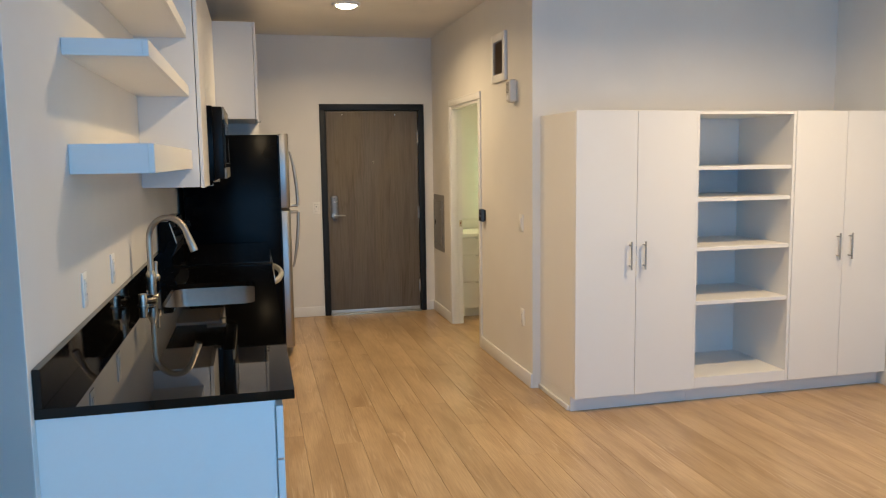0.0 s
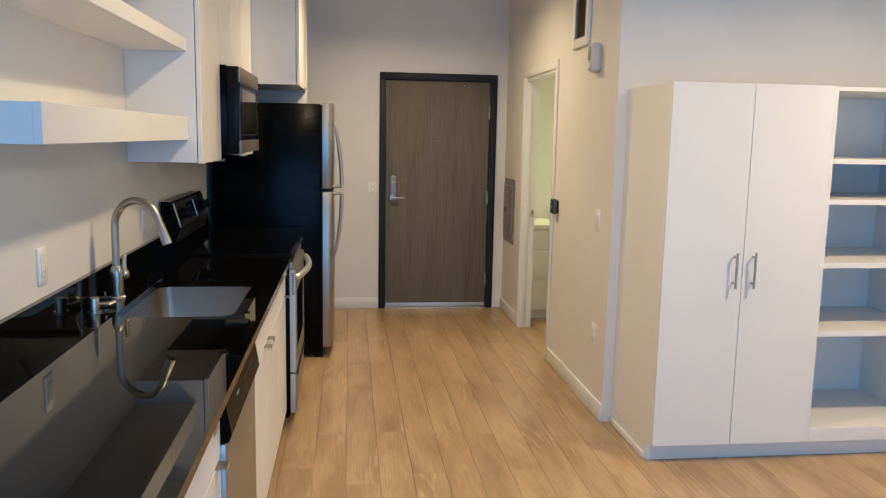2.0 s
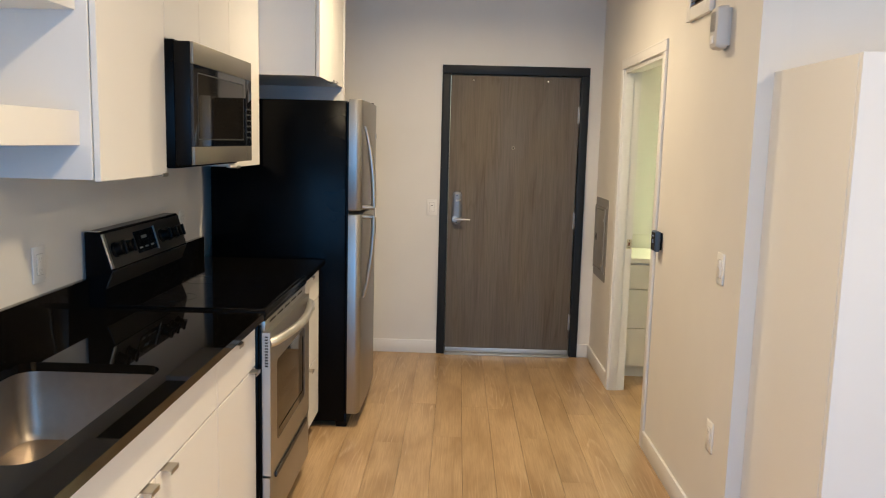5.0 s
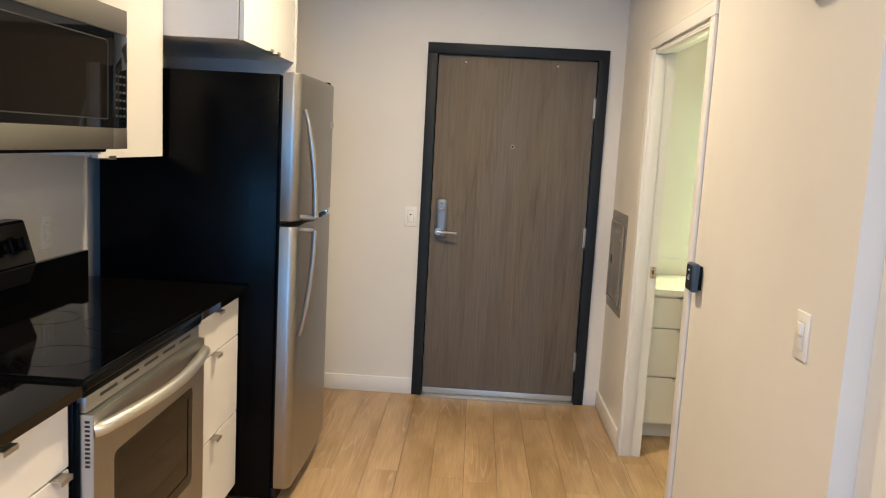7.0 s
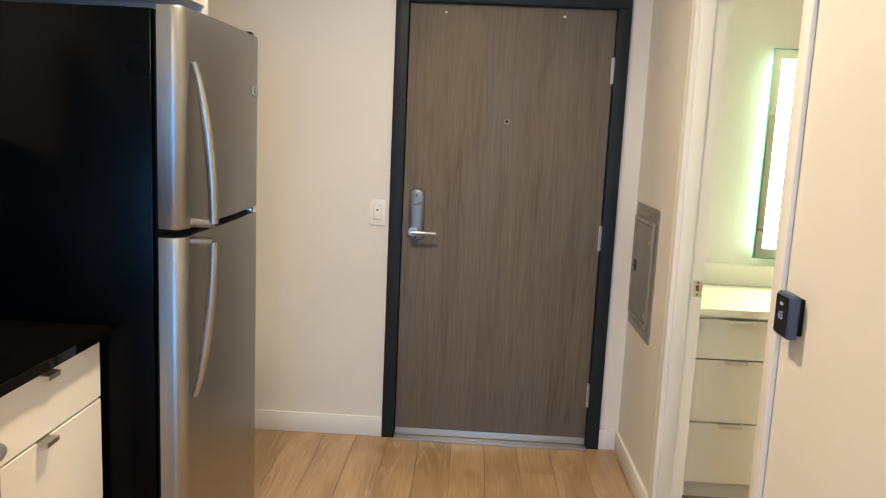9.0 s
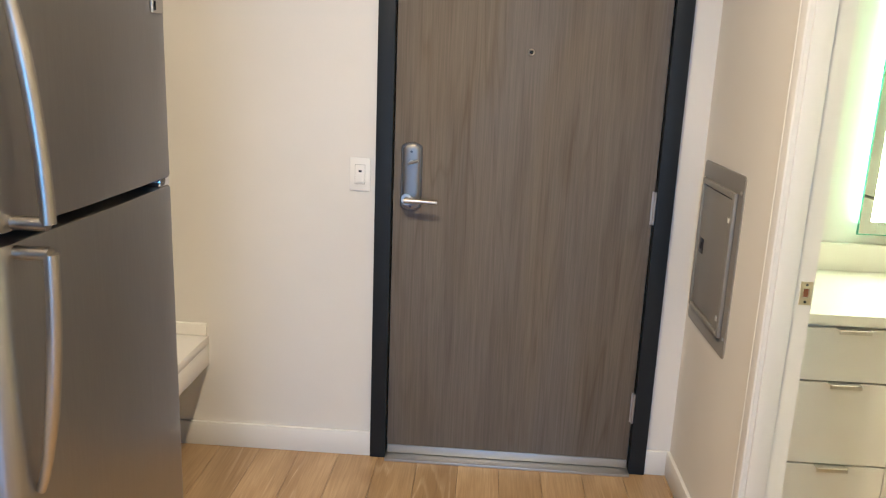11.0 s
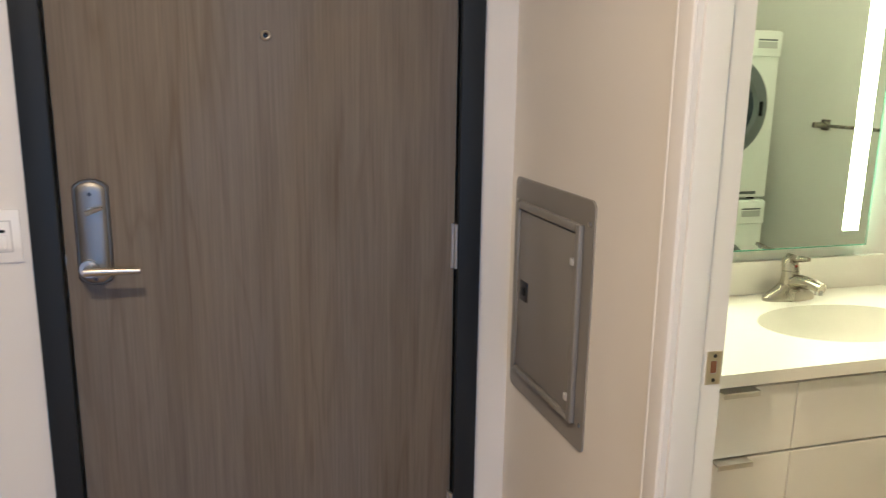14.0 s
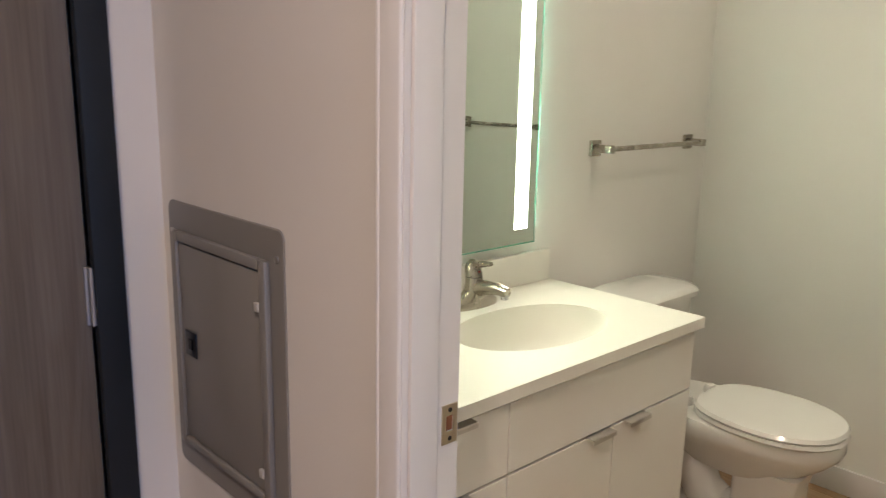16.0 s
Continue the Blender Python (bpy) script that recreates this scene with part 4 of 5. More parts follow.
def upper_unit(y0, y1, z0, z1, x1, doors, label, pulls=()):
    u = thing("upper_cabinet", ((XK + x1) / 2, (y0 + y1) / 2, z0), label, "cabinet", "upper cabinets")
    part("body", box(XK + 0.0005, y0 + 0.0005, z0, x1 - 0.0225, y1 - 0.0005, z1, 0.001, 1), LAMINATE, u)
    for i, (a, b) in enumerate(doors):
        d = part("door", box(x1 - 0.0185, a + 0.0015, z0 - 0.004, x1, b - 0.0015, z1, 0.001, 1), LAMINATE, u)
        if i < len(pulls):
            py = pulls[i]
            part("handle", join(box(x1 - 0.018, py - 0.025, z0 - 0.0075, x1 + 0.022, py + 0.025, z0 - 0.0045, 0.0008, 1), box(x1 + 0.0195, py - 0.025, z0 - 0.0043, x1 + 0.022, py + 0.025, z0 + 0.005, 0.0006, 1)), NICKEL, d, "satin nickel edge pull")
    return u


upper_unit(4.082, S0, UB, UT, UF, [(4.082, S0)], "white laminate wall cabinet beside the open shelves", [4.52])
upper_unit(S0 + 0.001, S1, MZ1 + 0.008, UT, UF, [(S0 + 0.001, 4.955), (4.955, S1)], "white laminate wall cabinet over the microwave")
upper_unit(S1 + 0.001, K1, UB, UT, UF, [(S1 + 0.001, K1)], "white laminate wall cabinet beside the refrigerator", [S1 + 0.06])
upper_unit(K1 + 0.001, 6.672, 1.850, UT, 0.158, [(K1 + 0.001, 6.255), (6.255, 6.672)], "deep white laminate cabinet over the refrigerator", [6.20, 6.31])
single("filler_board", box(XK, 6.673, 0.0, 0.165, 6.690, UT, 0.001, 1), LAMINATE, "tall white laminate panel beside the refrigerator", "cabinet panel")


# open shelves
def wall_shelf(z0, z1):
    x1, y0, y1 = -0.203, 2.458, 4.0805
    t = thing("wall_shelf", ((XK + x1) / 2, (y0 + y1) / 2, z0), "thick white floating shelf on the kitchen wall", "shelf", "floating shelves")
    part("top_board", box(XK + 0.0005, y0 + 0.0185, z1 - 0.018, x1 - 0.0185, y1, z1, 0.0006, 1), LAMINATE, t)
    part("bottom_board", box(XK + 0.0005, y0 + 0.0185, z0, x1 - 0.0185, y1, z0 + 0.018, 0.0006, 1), LAMINATE, t)
    part("front_edge", box(x1 - 0.0183, y0, z0, x1, y1, z1, 0.0012, 1), LAMINATE, t)
    part("end_cap", box(XK + 0.0005, y0, z0, x1 - 0.0185, y0 + 0.0183, z1, 0.0012, 1), LAMINATE, t)


wall_shelf(1.500, 1.596)
wall_shelf(1.871, 1.924)
wall_shelf(2.170, 2.223)

# refrigerator
rf = thing("refrigerator", (-0.05, 6.25, 0), "top-freezer refrigerator with stainless doors and black sides", "refrigerator")
R0, R1, RF0, RF1 = 5.893, 6.592, 0.304, 0.377
part("body", box(XK + 0.05, R0, 0.03, RF0 - 0.012, R1, 1.732, 0.006), BLACKPAINT, rf)
part("gasket", box(RF0 - 0.0115, R0 + 0.012, 0.09, RF0 - 0.0005, R1 - 0.012, 1.724), BLACKPLASTIC, rf)
part("base_grille", box(RF0 - 0.06, R0 + 0.01, 0.0, RF0 + 0.0, R1 - 0.01, 0.07, 0.004), BLACKPLASTIC, rf)


def fridge_door(name, z0, z1):
    """A door whose face swells gently and rolls over at its two upright edges."""
    prof2 = [(RF0, R0 + 0.002), (RF0 + 0.035, R0 + 0.001)]
    for k in range(1, 7):
        a = radians(90 * k / 6)
        prof2.append((RF0 + 0.035 + 0.033 * math.sin(a), R0 + 0.001 + 0.04 * (1 - math.cos(a))))
    for k in range(1, 10):
        u = k / 10
        prof2.append((RF1 - 0.008 + 0.008 * math.sin(math.pi * u), R0 + 0.041 + (R1 - R0 - 0.062) * u))
    for k in range(0, 7):
        a = radians(90 - 90 * k / 6)
        prof2.append((RF0 + 0.05 + 0.018 * math.sin(a), R1 - 0.001 - 0.02 * (1 - math.cos(a))))
    prof2.append((RF0, R1 - 0.001))
    inset = [(RF0 + (x - RF0) * 0.97, R0 + 0.348 + (y - R0 - 0.348) * 0.992) for x, y in prof2]
    return part(name, loft([[(x, y, z0) for x, y in inset], [(x, y, z0 + 0.006) for x, y in prof2], [(x, y, z1 - 0.006) for x, y in prof2], [(x, y, z1) for x, y in inset]]), STEELV, rf, "brushed stainless door")


fz = fridge_door("freezer_door", 1.172, 1.740)
fd = fridge_door("lower_door", 0.075, 1.150)


def bow_handle(z_near, z_far, parent):
    """A flat bowed bar that stands off the door most near the door gap."""
    pts = []
    for k in range(15):
        u = k / 14
        out = 0.052 * math.cos(u * math.pi / 2) ** 0.75
        pts.append((RF1 + 0.002 + out, R0 + 0.058, z_near + (z_far - z_near) * u))
    bar = tube(pts, [0.013] * 10 + [0.012, 0.011, 0.010, 0.009, 0.008], 12)
    foot = tube([(RF1 - 0.006, R0 + 0.058, z_near), (RF1 + 0.054, R0 + 0.058, z_near)], 0.012, 12)
    part("handle", join(bar, foot), NICKEL, parent, "bowed satin metal handle")


bow_handle(1.186, 1.605, fz)
bow_handle(1.136, 0.705, fd)
part("badge", box(RF1 - 0.004, R1 - 0.085, 1.545, RF1 + 0.002, R1 - 0.03, 1.575, 0.001, 1), ALU, fz, "small metal badge plate")
part("badge_field", box(RF1 + 0.002, R1 - 0.08, 1.55, RF1 + 0.0025, R1 - 0.07, 1.57), SCREEN, fz)
part("top_hinge", box(RF0 - 0.02, R1 - 0.05, 1.7405, RF1 - 0.02, R1 - 0.012, 1.754, 0.004), BLACKPLASTIC, rf)
part("middle_hinge", box(RF0 - 0.005, R1 - 0.06, 1.1515, RF1 - 0.01, R1 - 0.006, 1.1705, 0.003), CHROME, rf)
part("door_plug", turned(lathe([(0.007, 0), (0.007, 0.002), (0.0, 0.003)], 0, 0, 12), pose(RF1 - 0.012, R1 - 0.012, 0.63, 0, 90, 0)), GREYPLASTIC, fd)

# bench in the entrance niche
bn = thing("floating_bench", (-0.17, 7.07, 0.33), "white built-in bench shelf in the niche beside the refrigerator", "bench")
part("top", box(XK + 0.0005, 6.691, 0.408, 0.128, YD - 0.0005, 0.442, 0.002), LAMINATE, bn)
part("apron", box(0.108, 6.691, 0.326, 0.1265, YD - 0.0005, 0.4075, 0.0015), LAMINATE, bn)
part("upstand", box(XK + 0.0005, YD - 0.014, 0.4425, 0.122, YD - 0.0003, 0.490, 0.0015), LAMINATE, bn)

# ---- wardrobe ----
WY, WZ, WT = 3.982, 0.092, 1.797


def bar_pull(x, parent):
    part("handle", join(tube([(x, WY - 0.032, 0.862), (x, WY - 0.032, 1.030)], 0.0058, 12), tube([(x, WY, 0.884), (x, WY - 0.032, 0.884)], 0.0045, 10), tube([(x, WY, 1.008), (x, WY - 0.032, 1.008)], 0.0045, 10)), NICKEL, parent, "satin nickel bar handle")


def wardrobe(x0, x1, label):
    w = thing("wardrobe", ((x0 + x1) / 2, 4.24, 0), label, "wardrobe", "built-in wardrobes")
    xm = (x0 + x1) / 2
    part("body", box(x0 + 0.0005, WY + 0.0205, WZ, x1 - 0.0005, YJ - 0.002, WT - 0.002, 0.001, 1), LAMINATE, w)
    for a, b, hx in ((x0, xm, xm - 0.045), (xm, x1, xm + 0.045)):
        d = part("door", box(a + 0.0015, WY, WZ + 0.001, b - 0.0015, WY + 0.019, WT, 0.001, 1), LAMINATE, w)
        bar_pull(hx, d)
    part("plinth", join(box(x0, WY + 0.066, 0.0, x1, WY + 0.08, WZ - 0.0005), box(x0 + 0.0005, WY + 0.0805, 0.0, x0 + 0.018, YJ - 0.002, WZ - 0.0005)), LAMINATE, w)
    return w


wardrobe(1.914, 2.691, "tall white two-door wardrobe cabinet with bar handles, closed")
wardrobe(3.376, XE - 0.003, "tall white two-door wardrobe cabinet against the side wall, closed")
sh = thing("open_shelf_unit", (3.044, 4.24, 0), "tall white open shelf unit between two wardrobes, empty", "shelf unit")
part("side_panel", box(2.6915, WY + 0.004, WZ, 2.710, YJ - 0.002, WT - 0.002, 0.001, 1), LAMINATE, sh)
part("side_panel", box(3.357, WY + 0.004, WZ, 3.3755, YJ - 0.002, WT - 0.002, 0.001, 1), LAMINATE, sh)
part("back_panel", box(2.7105, YJ - 0.012, WZ, 3.3565, YJ - 0.003, WT - 0.004), LAMINATE, sh)
part("top_panel", box(2.7105, WY + 0.004, WT - 0.021, 3.3565, YJ - 0.0125, WT - 0.002, 0.001, 1), LAMINATE, sh)
part("bottom_panel", box(2.7105, WY + 0.004, WZ, 3.3565, YJ - 0.0125, 0.160, 0.001, 1), LAMINATE, sh)
for z in (1.466, 1.276, 0.974, 0.640):
    part("shelf", box(2.711, WY + 0.012, z - 0.024, 3.356, YJ - 0.0125, z, 0.001, 1), LAMINATE, sh)
part("plinth", box(2.6915, WY + 0.066, 0.0, 3.3755, WY + 0.08, WZ - 0.0005), LAMINATE, sh)
single("wardrobe_skirting", box(1.901, WY + 0.082, 0.0, 1.9135, YJ - 0.001, 0.03, 0.002), TRIM, "thin white bead along the wardrobe side", "trim", "structure")

# ---- bathroom ----
VF, VT, VX0, VX1 = 6.937, 0.817, BX0 + 0.002, 3.09
vn = thing("vanity_cabinet", (2.5, 7.24, 0), "white bathroom vanity cabinet with drawers and two doors", "vanity")
vb = box(VX0, VF + 0.0195, 0.09, VX0 + 0.018, YB - 0.001, VT - 0.031)
for b in (box(VX1 - 0.018, VF + 0.0195, 0.09, VX1, YB - 0.001, VT - 0.031), box(VX0 + 0.0185, VF + 0.0195, 0.09, VX1 - 0.0185, YB - 0.001, 0.108), box(VX0 + 0.0185, VF + 0.0195, 0.74, VX1 - 0.0185, VF + 0.036, VT - 0.0315), box(VX0 + 0.0185, YB - 0.012, 0.1085, VX1 - 0.0185, YB - 0.001, VT - 0.0315)):
    vb = join(vb, b)
part("body", vb, VANITYWHITE, vn)
part("toe_kick", box(VX0, VF + 0.07, 0.0, VX1, VF + 0.085, 0.0895), VANITYWHITE, vn)


def vanity_front(x0, x1, z0, z1, hx):
    f = part("drawer_front" if z1 - z0 < 0.3 else "door", box(x0 + 0.0015, VF, z0, x1 - 0.0015, VF + 0.019, z1, 0.001, 1), VANITYWHITE, vn)
    if hx is not None:
        part("handle", join(box(hx - 0.045, VF - 0.024, z1 - 0.0005, hx + 0.045, VF + 0.004, z1 + 0.0025, 0.0008, 1), box(hx - 0.045, VF - 0.024, z1 - 0.010, hx + 0.045, VF - 0.0215, z1 - 0.0006, 0.0006, 1)), PULLSTEEL, f, "satin nickel edge pull")


VS, VM = 2.352, 2.735
vanity_front(VX0, VS, 0.612, 0.772, 2.19)
vanity_front(VX0, VS, 0.350, 0.606, 2.19)
vanity_front(VX0, VS, 0.092, 0.344, 2.19)
vanity_front(VS, VX1, 0.612, 0.772, None)
vanity_front(VS, VM, 0.092, 0.606, VM - 0.065)
vanity_front(VM, VX1, 0.092, 0.606, VM + 0.085)

vtop = thing("countertop", (2.5, 7.22, VT - 0.03), "one-piece white cultured marble vanity top with an oval basin", "countertop")
VTX1 = 3.096
part("slab", slab_with_hole([(BX0, VF - 0.022), (VTX1, VF - 0.022), (VTX1, YB), (BX0, YB)], ellipse_loop(2.682, 7.162, 0.242, 0.152, 48), VT - 0.029, VT), MARBLE, vtop)
rings = []
for k in range(9):
    a = radians(90 * k / 8)
    s = 0.12 + 0.88 * math.cos(a) ** 0.6 if k < 8 else 0.12
    rings.append([(x, y, VT - 0.0005 - 0.125 * math.sin(a)) for x, y in ellipse_loop(2.682, 7.162, 0.242 * s, 0.152 * s, 48)])
part("basin", loft(rings, False, True), MARBLE, vtop)
part("backsplash", box(BX0, YB - 0.021, VT + 0.0005, VTX1 - 0.012, YB - 0.0003, VT + 0.098, 0.003), MARBLE, vtop)
part("drain", lathe([(0.0, VT - 0.1225), (0.018, VT - 0.1215), (0.022, VT - 0.1245)], 2.682, 7.165, 20), CHROME, vtop)
part("overflow", turned(lathe([(0.0, 0.0), (0.007, 0.0), (0.007, -0.002)], 0, 0, 12), pose(2.682, 7.05, VT - 0.045, -35)), CHROME, vtop)

FX, FY = 2.690, 7.383
bf = thing("bathroom_faucet", (FX, FY, VT), "brushed nickel single-lever basin faucet", "faucet")
part("base_plate", loft([[(x, y, z) for x, y in ellipse_loop(FX, FY, 0.086 * s, 0.031 * r, 36)] for z, s, r in ((VT, 1.0, 1.0), (VT + 0.010, 1.0, 1.0), (VT + 0.020, 0.86, 0.94), (VT + 0.032, 0.60, 0.88), (VT + 0.046, 0.38, 0.84))]), BATHNICKEL, bf)
part("body", loft([[(x, y, VT + h) for x, y in ellipse_loop(FX, FY + lean, r, r * 0.95, 28)] for h, r, lean in ((0.030, 0.034, 0), (0.048, 0.029, 0), (0.066, 0.0255, 0.001), (0.083, 0.0245, 0.003))]), BATHNICKEL, bf)
part("spout", tube([(FX, FY - 0.004, VT + 0.046), (FX, FY - 0.040, VT + 0.060), (FX, FY - 0.088, VT + 0.066), (FX, FY - 0.122, VT + 0.062)], [0.0235, 0.0205, 0.0165, 0.0140], 18), BATHNICKEL, bf)
part("aerator", tube([(FX, FY - 0.112, VT + 0.055), (FX, FY - 0.114, VT + 0.042)], 0.0105, 16), CHROME, bf)
lv = part("lever", loft([[(x, y, VT + h) for x, y in ellipse_loop(FX, FY + lean, r, r * 0.95, 28)] for h, r, lean in ((0.0845, 0.0245, 0.003), (0.098, 0.0245, 0.006), (0.112, 0.022, 0.009), (0.120, 0.016, 0.011))]), BATHNICKEL, bf)
part("lever_blade", tube([(FX, FY + 0.016, VT + 0.117), (FX, FY - 0.02, VT + 0.121), (FX, FY - 0.062, VT + 0.129)], [0.013, 0.010, 0.006], 14), BATHNICKEL, lv)
part("temperature_dot", turned(lathe([(0.0035, 0), (0.0035, 0.001), (0, 0.0012)], 0, 0, 12), pose(FX, FY - 0.0185, VT + 0.100, 90)), REDDOT, lv, "small red temperature mark")

# lit mirror
MX0, MX1, MZB, MZT, MY = 2.390, 2.990, 0.951, 1.873, 7.430
mr = thing("lit_mirror", (2.66, YB, MZB), "rectangular mirror with lit frosted side strips above the vanity", "mirror")
part("case", box(MX0 + 0.03, MY + 0.0065, MZB + 0.03, MX1 - 0.03, YB, MZT - 0.03), PLASTIC, mr)
part("glass_edge", turned(slab_with_hole([(MX0, MZB), (MX1, MZB), (MX1, MZT), (MX0, MZT)], [(MX0 + 0.004, MZB + 0.004), (MX0 + 0.004, MZT - 0.004), (MX1 - 0.004, MZT - 0.004), (MX1 - 0.004, MZB + 0.004)], 0, 0.006), Matrix(((1, 0, 0, 0), (0, 0, -1, MY + 0.006), (0, 1, 0, 0), (0, 0, 0, 1)))), GLASSEDGE, mr, "green tinted glass edge")
LS = ((2.430, 2.490), (2.897, 2.952))
LZ0, LZ1 = 0.998, 1.828
silver = wall_with_hole("y", MY, MY + 0.006, MX0 + 0.0042, MX1 - 0.0042, MZB + 0.0042, MZT - 0.0042, [(a, b, LZ0, LZ1) for a, b in LS])
part("mirror_glass", silver, MIRROR, mr, smooth=False)
for a, b in LS:
    part("light_strip", box(a + 0.0002, MY + 0.0006, LZ0 + 0.0002, b - 0.0002, MY + 0.005, LZ1 - 0.0002), LEDSTRIP, mr, "glowing frosted light strip")
# Unseen strips added for the green glow that leaks past the glass edge.
for x in (MX0 + 0.018, MX1 - 0.026):
    part("backlight", box(x, MY + 0.012, MZB + 0.05, x + 0.008, MY + 0.02, MZT - 0.05), HALO, mr, "hidden strip added for the green glow around the mirror")


def towel_bar(m, length):
    t = thing("towel_bar", (0, 0, 0), "square brushed nickel towel bar on the bathroom wall", "towel bar", "towel bars")
    for x in (0.0, length):
        part("post", join(box(x - 0.026, -0.012, -0.026, x + 0.026, 0, 0.026, 0.003), box(x - 0.013, -0.075, -0.013, x + 0.013, -0.0122, 0.013, 0.003)), BATHNICKEL, t)
    part("bar", tube([(0.0, -0.062, 0), (length, -0.062, 0)], 0.0085, 14), BATHNICKEL, t)
    t.matrix_basis = m
    return t


towel_bar(pose(3.308, YB, 1.216), 0.57)
towel_bar(pose(XB, 6.60, 1.222, 0, 0, -90), 0.51)

# toilet
TX = 3.470
tl = thing("toilet", (TX, 7.1, 0), "white two-piece toilet with a closed elongated lid", "toilet")


def bowl_ring(cx, y0, y1, w, z, n=40):
    out = []
    cy, a, b = (y0 + y1) / 2, w / 2, (y1 - y0) / 2
    for k in range(n):
        th2 = 2 * math.pi * k / n
        s = math.sin(th2)
        sq = abs(math.cos(th2)) ** (0.85 if s < 0 else 0.6)
        out.append((cx + a * sq * (1 if math.cos(th2) >= 0 else -1), cy + b * s, z))
    return out


part("bowl", loft([bowl_ring(TX, 6.80, 7.12, 0.13, 0.235), bowl_ring(TX, 6.755, 7.19, 0.215, 0.285), bowl_ring(TX, 6.690, 7.26, 0.295, 0.335), bowl_ring(TX, 6.660, 7.29, 0.338, 0.366),
                   bowl_ring(TX, 6.650, 7.28, 0.350, 0.385), bowl_ring(TX, 6.650, 7.28, 0.350, 0.411), bowl_ring(TX, 6.656, 7.27, 0.340, 0.4208)]), PORCELAIN, tl)


def foot_ring(gx, gy, z):
    return [(x, y, z) for x, y in rounded_loop(TX - 0.068 - gx, 6.752 - gy, TX + 0.068 + gx, 6.945 + gy, 0.022 + gx * 0.5)]


part("pedestal", loft([foot_ring(0.035, 0.03, 0.0), foot_ring(0.034, 0.03, 0.018), foot_ring(0.010, 0.008, 0.045), foot_ring(0.0, 0.0, 0.09), foot_ring(0.0, 0.0, 0.240), foot_ring(0.014, 0.012, 0.290)]), PORCELAIN, tl)
part("trapway", tube([(TX, 6.90, 0.13), (TX, 6.98, 0.085), (TX, 7.06, 0.12), (TX, 7.11, 0.21), (TX, 7.16, 0.29), (TX, 7.22, 0.24), (TX, 7.25, 0.14), (TX, 7.26, 0.01)],
                      [0.060, 0.064, 0.066, 0.068, 0.070, 0.068, 0.066, 0.070], 22), PORCELAIN, tl)
part("rear_foot", loft([[(x, y, z) for x, y in rounded_loop(TX - 0.11 + g, 7.02 + g, TX + 0.11 - g, 7.38 - g, 0.05)] for z, g in ((0.0, 0.0), (0.022, 0.001), (0.04, 0.025))]), PORCELAIN, tl)
part("tank_shelf", loft([bowl_ring(TX, 7.10, 7.44, 0.24, 0.33), bowl_ring(TX, 7.09, 7.44, 0.30, 0.375), bowl_ring(TX, 7.09, 7.44, 0.31, 0.408)]), PORCELAIN, tl)
part("seat", loft([bowl_ring(TX, 6.652, 7.085, 0.350, 0.4214), bowl_ring(TX, 6.646, 7.085, 0.358, 0.4283), bowl_ring(TX, 6.652, 7.085, 0.350, 0.4379)]), PORCELAIN, tl)
part("lid", loft([bowl_ring(TX, 6.656, 7.080, 0.346, 0.4395), bowl_ring(TX, 6.648, 7.085, 0.358, 0.4464), bowl_ring(TX, 6.656, 7.078, 0.346, 0.4570), bowl_ring(TX, 6.70, 7.04, 0.270, 0.4615)]), PORCELAIN, tl)
for dx in (-0.075, 0.075):
    part("hinge", lathe([(0.020, 0.4212), (0.020, 0.440), (0.014, 0.449), (0.0, 0.450)], TX + dx, 7.108, 16), PORCELAIN, tl)


def tank_ring(grow, z):
    """A tank outline with soft corners and a front that bows outwards."""
    out = []
    for x, y in rounded_loop(TX - 0.222 - grow, 7.262 - grow, TX + 0.222 + grow, 7.4467, 0.055, 8):
        u = (x - TX) / (0.222 + grow)
        near = max(0.0, min(1.0, (7.4467 - y) / 0.18))
        out.append((x, y - 0.030 * (1 - u * u) * near, z))
    return out


part("tank", loft([tank_ring(-0.045, 0.4085), tank_ring(-0.03, 0.430), tank_ring(-0.008, 0.6700), tank_ring(-0.006, 0.7020)]), PORCELAIN, tl)
part("tank_lid", loft([tank_ring(-0.004, 0.7025), tank_ring(0.010, 0.709), tank_ring(0.012, 0.726), tank_ring(0.004, 0.738), tank_ring(-0.015, 0.745), tank_ring(-0.07, 0.749)]), PORCELAIN, tl)
part("flush_lever", join(tube([(TX - 0.15, 7.250, 0.66), (TX - 0.15, 7.222, 0.66)], 0.012, 14), tube([(TX - 0.155, 7.220, 0.66), (TX - 0.09, 7.217, 0.652)], [0.008, 0.006], 12)), CHROME, tl)


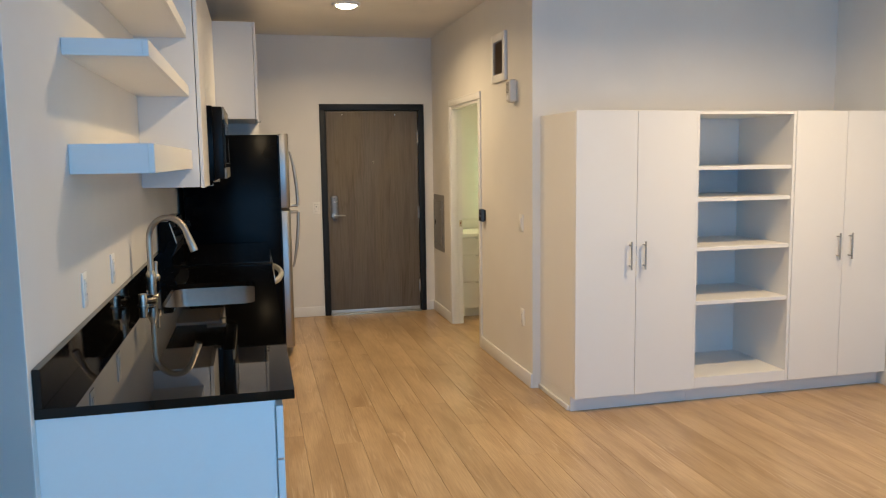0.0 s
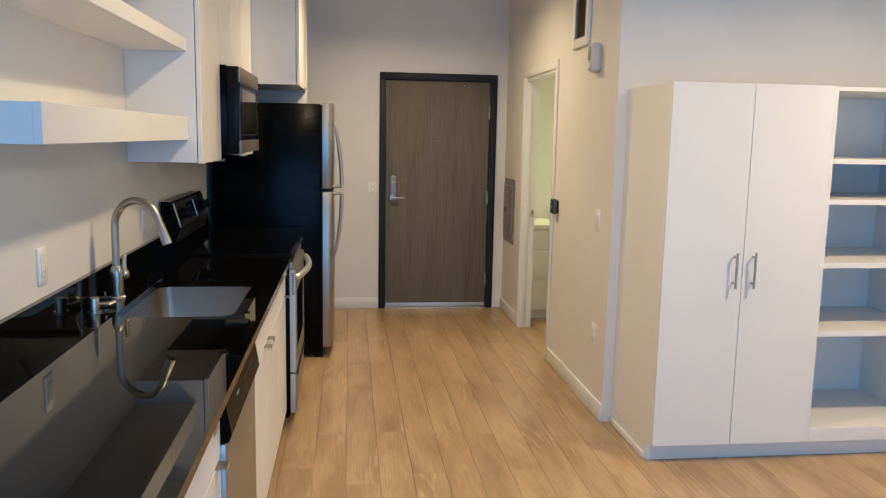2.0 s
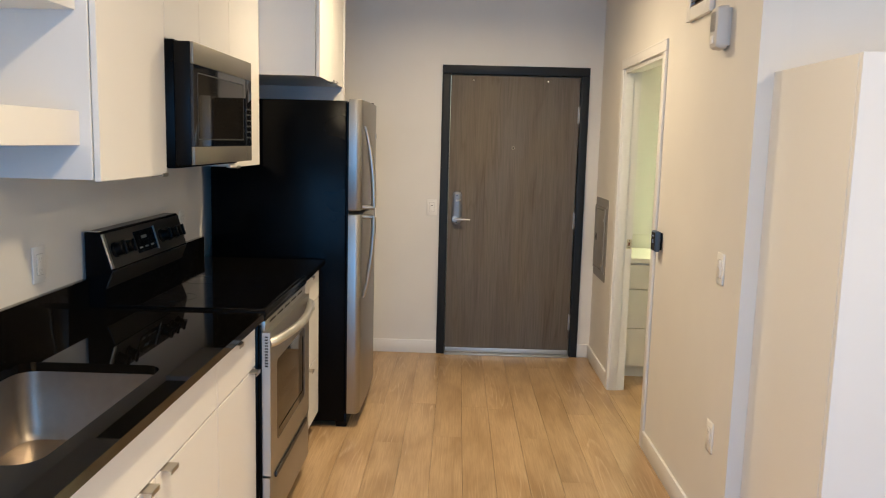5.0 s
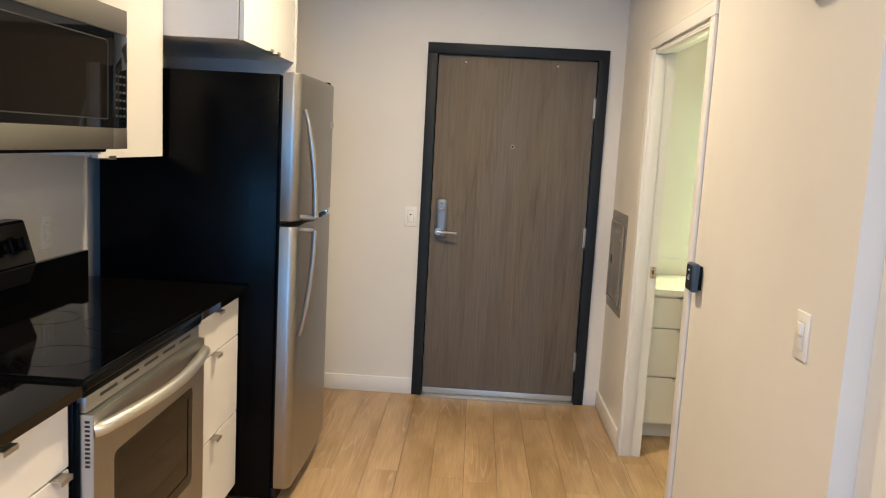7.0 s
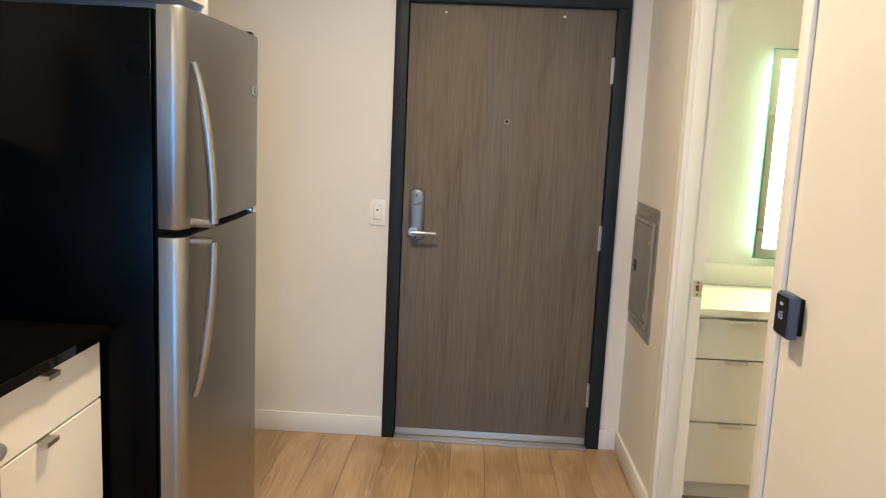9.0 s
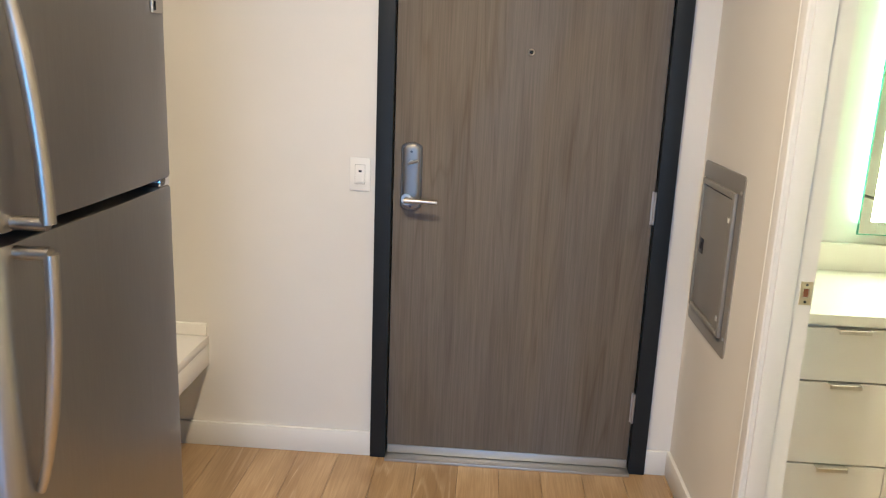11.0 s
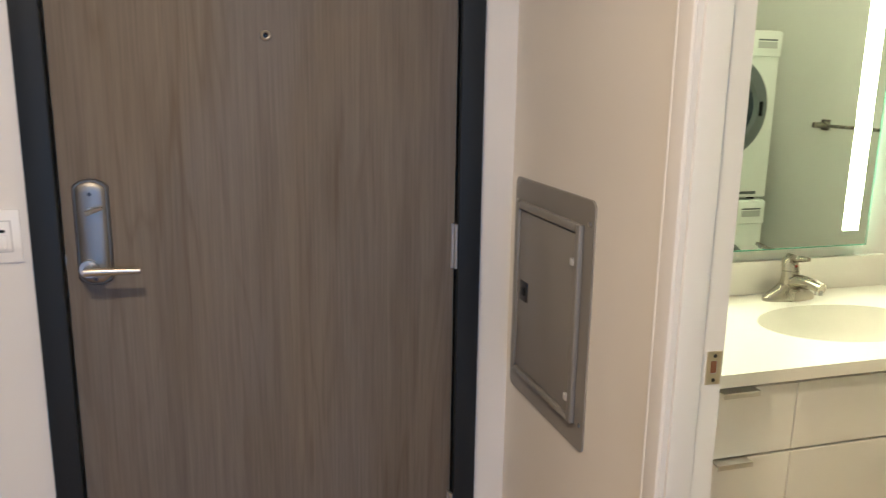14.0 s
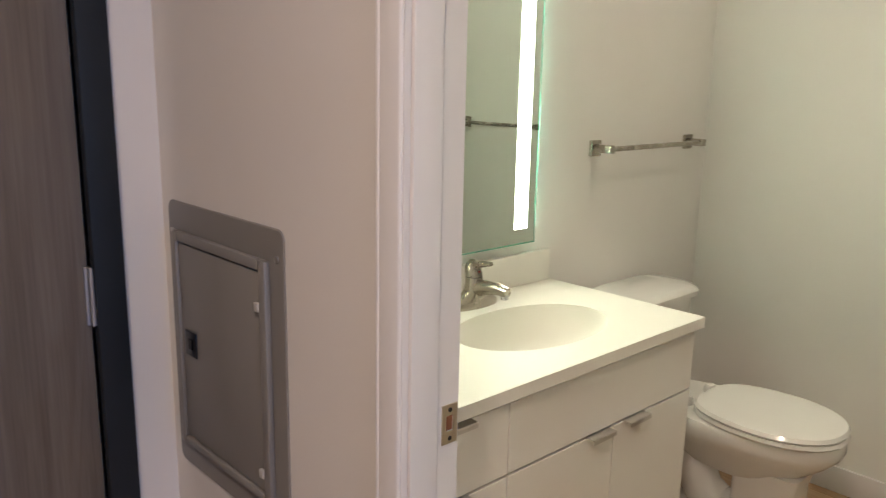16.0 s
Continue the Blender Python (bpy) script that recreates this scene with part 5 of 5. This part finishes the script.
# stacked laundry machines
def laundry(name, z0, h, label):
    LX0, LX1, LY0, LY1 = 3.13, 3.73, 5.43, 6.06
    t = thing(name, (3.43, 5.745, z0), label, name, "stacked laundry machines")
    part("body", box(LX0, LY0, z0 + 0.012, LX1, LY1, z0 + h, 0.008), PLASTIC, t)
    for fx in (LX0 + 0.05, LX1 - 0.05):
        for fy in (LY0 + 0.05, LY1 - 0.05):
            part("foot", lathe([(0.02, z0), (0.02, z0 + 0.0115)], fx, fy, 12), BLACKPLASTIC, t)
    mid = (3.43, LY1, z0 + 0.445)
    ring = part("door_ring", turned(lathe([(0.240, 0), (0.240, 0.022), (0.222, 0.036), (0.175, 0.040), (0.160, 0.026)], 0, 0, 56), pose(*mid, -90)), DOORRING, t, "dark grey round door ring")
    part("door_glass", turned(lathe([(0.163, 0.024), (0.14, 0.032), (0.08, 0.044), (0.0, 0.048)], 0, 0, 48), pose(*mid, -90)), DRUM, ring, "dark round door glass")
    part("door_grip", box(LX1 - 0.118, LY1 + 0.030, z0 + 0.405, LX1 - 0.098, LY1 + 0.044, z0 + 0.475, 0.004), BLACKPLASTIC, ring)
    pl = part("control_panel", box(LX0 + 0.004, LY1 + 0.0002, z0 + h - 0.118, LX1 - 0.004, LY1 + 0.012, z0 + h - 0.006, 0.004), PLASTIC, t)
    part("dial", turned(lathe([(0.030, 0), (0.030, 0.014), (0.024, 0.022), (0, 0.022)], 0, 0, 24), pose(3.49, LY1 + 0.012, z0 + h - 0.062, -90)), CHROME, pl)
    part("display", box(3.595, LY1 + 0.0121, z0 + h - 0.082, 3.700, LY1 + 0.0130, z0 + h - 0.052), GREYPLASTIC, pl)
    part("display_line", box(3.595, LY1 + 0.0121, z0 + h - 0.047, 3.700, LY1 + 0.0130, z0 + h - 0.040), DOORRING, pl)
    for k in range(4):
        part("button", box(3.532 + 0.014 * (k % 2), LY1 + 0.0121, z0 + h - 0.085 + 0.022 * (k // 2), 3.540 + 0.014 * (k % 2), LY1 + 0.0135, z0 + h - 0.077 + 0.022 * (k // 2)), GREYPLASTIC, pl)
    part("base_slot", box(LX0 + 0.04, LY1 + 0.0002, z0 + 0.028, LX1 - 0.06, LY1 + 0.0015, z0 + 0.042), DOORRING, t)


laundry("washer", 0.0, 0.858, "white front-loading washer with a round dark door")
laundry("dryer", 0.8585, 0.800, "white dryer with a round dark door, stacked on the washer")

# ---- floor boards ----
PW, PL, GAP = 0.152, 1.83, 0.0011
shared = {}


def plank_mesh(w, l):
    key = (round(w, 4), round(l, 4))
    if key in shared:
        return shared[key]
    b = 0.0007
    vs = []
    for z, i in ((-0.0105, 0.0), (-b, 0.0), (0.0, b)):
        vs += [(i, 0, z), (w - i, 0, z), (w - i, l, z), (i, l, z)]
    fs = [(8, 9, 10, 11)]
    for base in (0, 4):
        for k in range(4):
            fs.append((base + k, base + (k + 1) % 4, base + 4 + (k + 1) % 4, base + 4 + k))
    me = bpy.data.meshes.new("plank")
    me.from_pydata(vs, [], fs)
    me.materials.append(PLANK)
    me.update()
    shared[key] = me
    return me


def lay(parent, x0, x1, y0, y1):
    rnd = random.Random(7)
    k0 = math.floor((x0 - 0.926) / PW)
    x = 0.926 + k0 * PW
    while x < x1:
        a, b = max(x, x0), min(x + PW, x1)
        if b - a > 0.01:
            y = y0 - rnd.uniform(0.1, 1.4)
            while y < y1:
                c, d = max(y, y0), min(y + PL, y1)
                if d - c > 0.02:
                    ob = new("plank", plank_mesh(b - a - GAP, d - c - GAP / 3))
                    ob.location = (a + GAP / 2, c + GAP / 6, 0)
                    ob.parent = parent
                y += PL
        x += PW


fl = tagged(new("floor"), "light oak plank floor running towards the entrance", "floor", kind="structure")
lay(fl, XL, XR, YS, YD - 0.002)
lay(fl, XR, XE, YS, YJ)
fb = tagged(new("floor_bathroom"), "light oak plank floor in the bathroom", "floor", kind="structure")
lay(fb, XR, XB, BYS, YB)
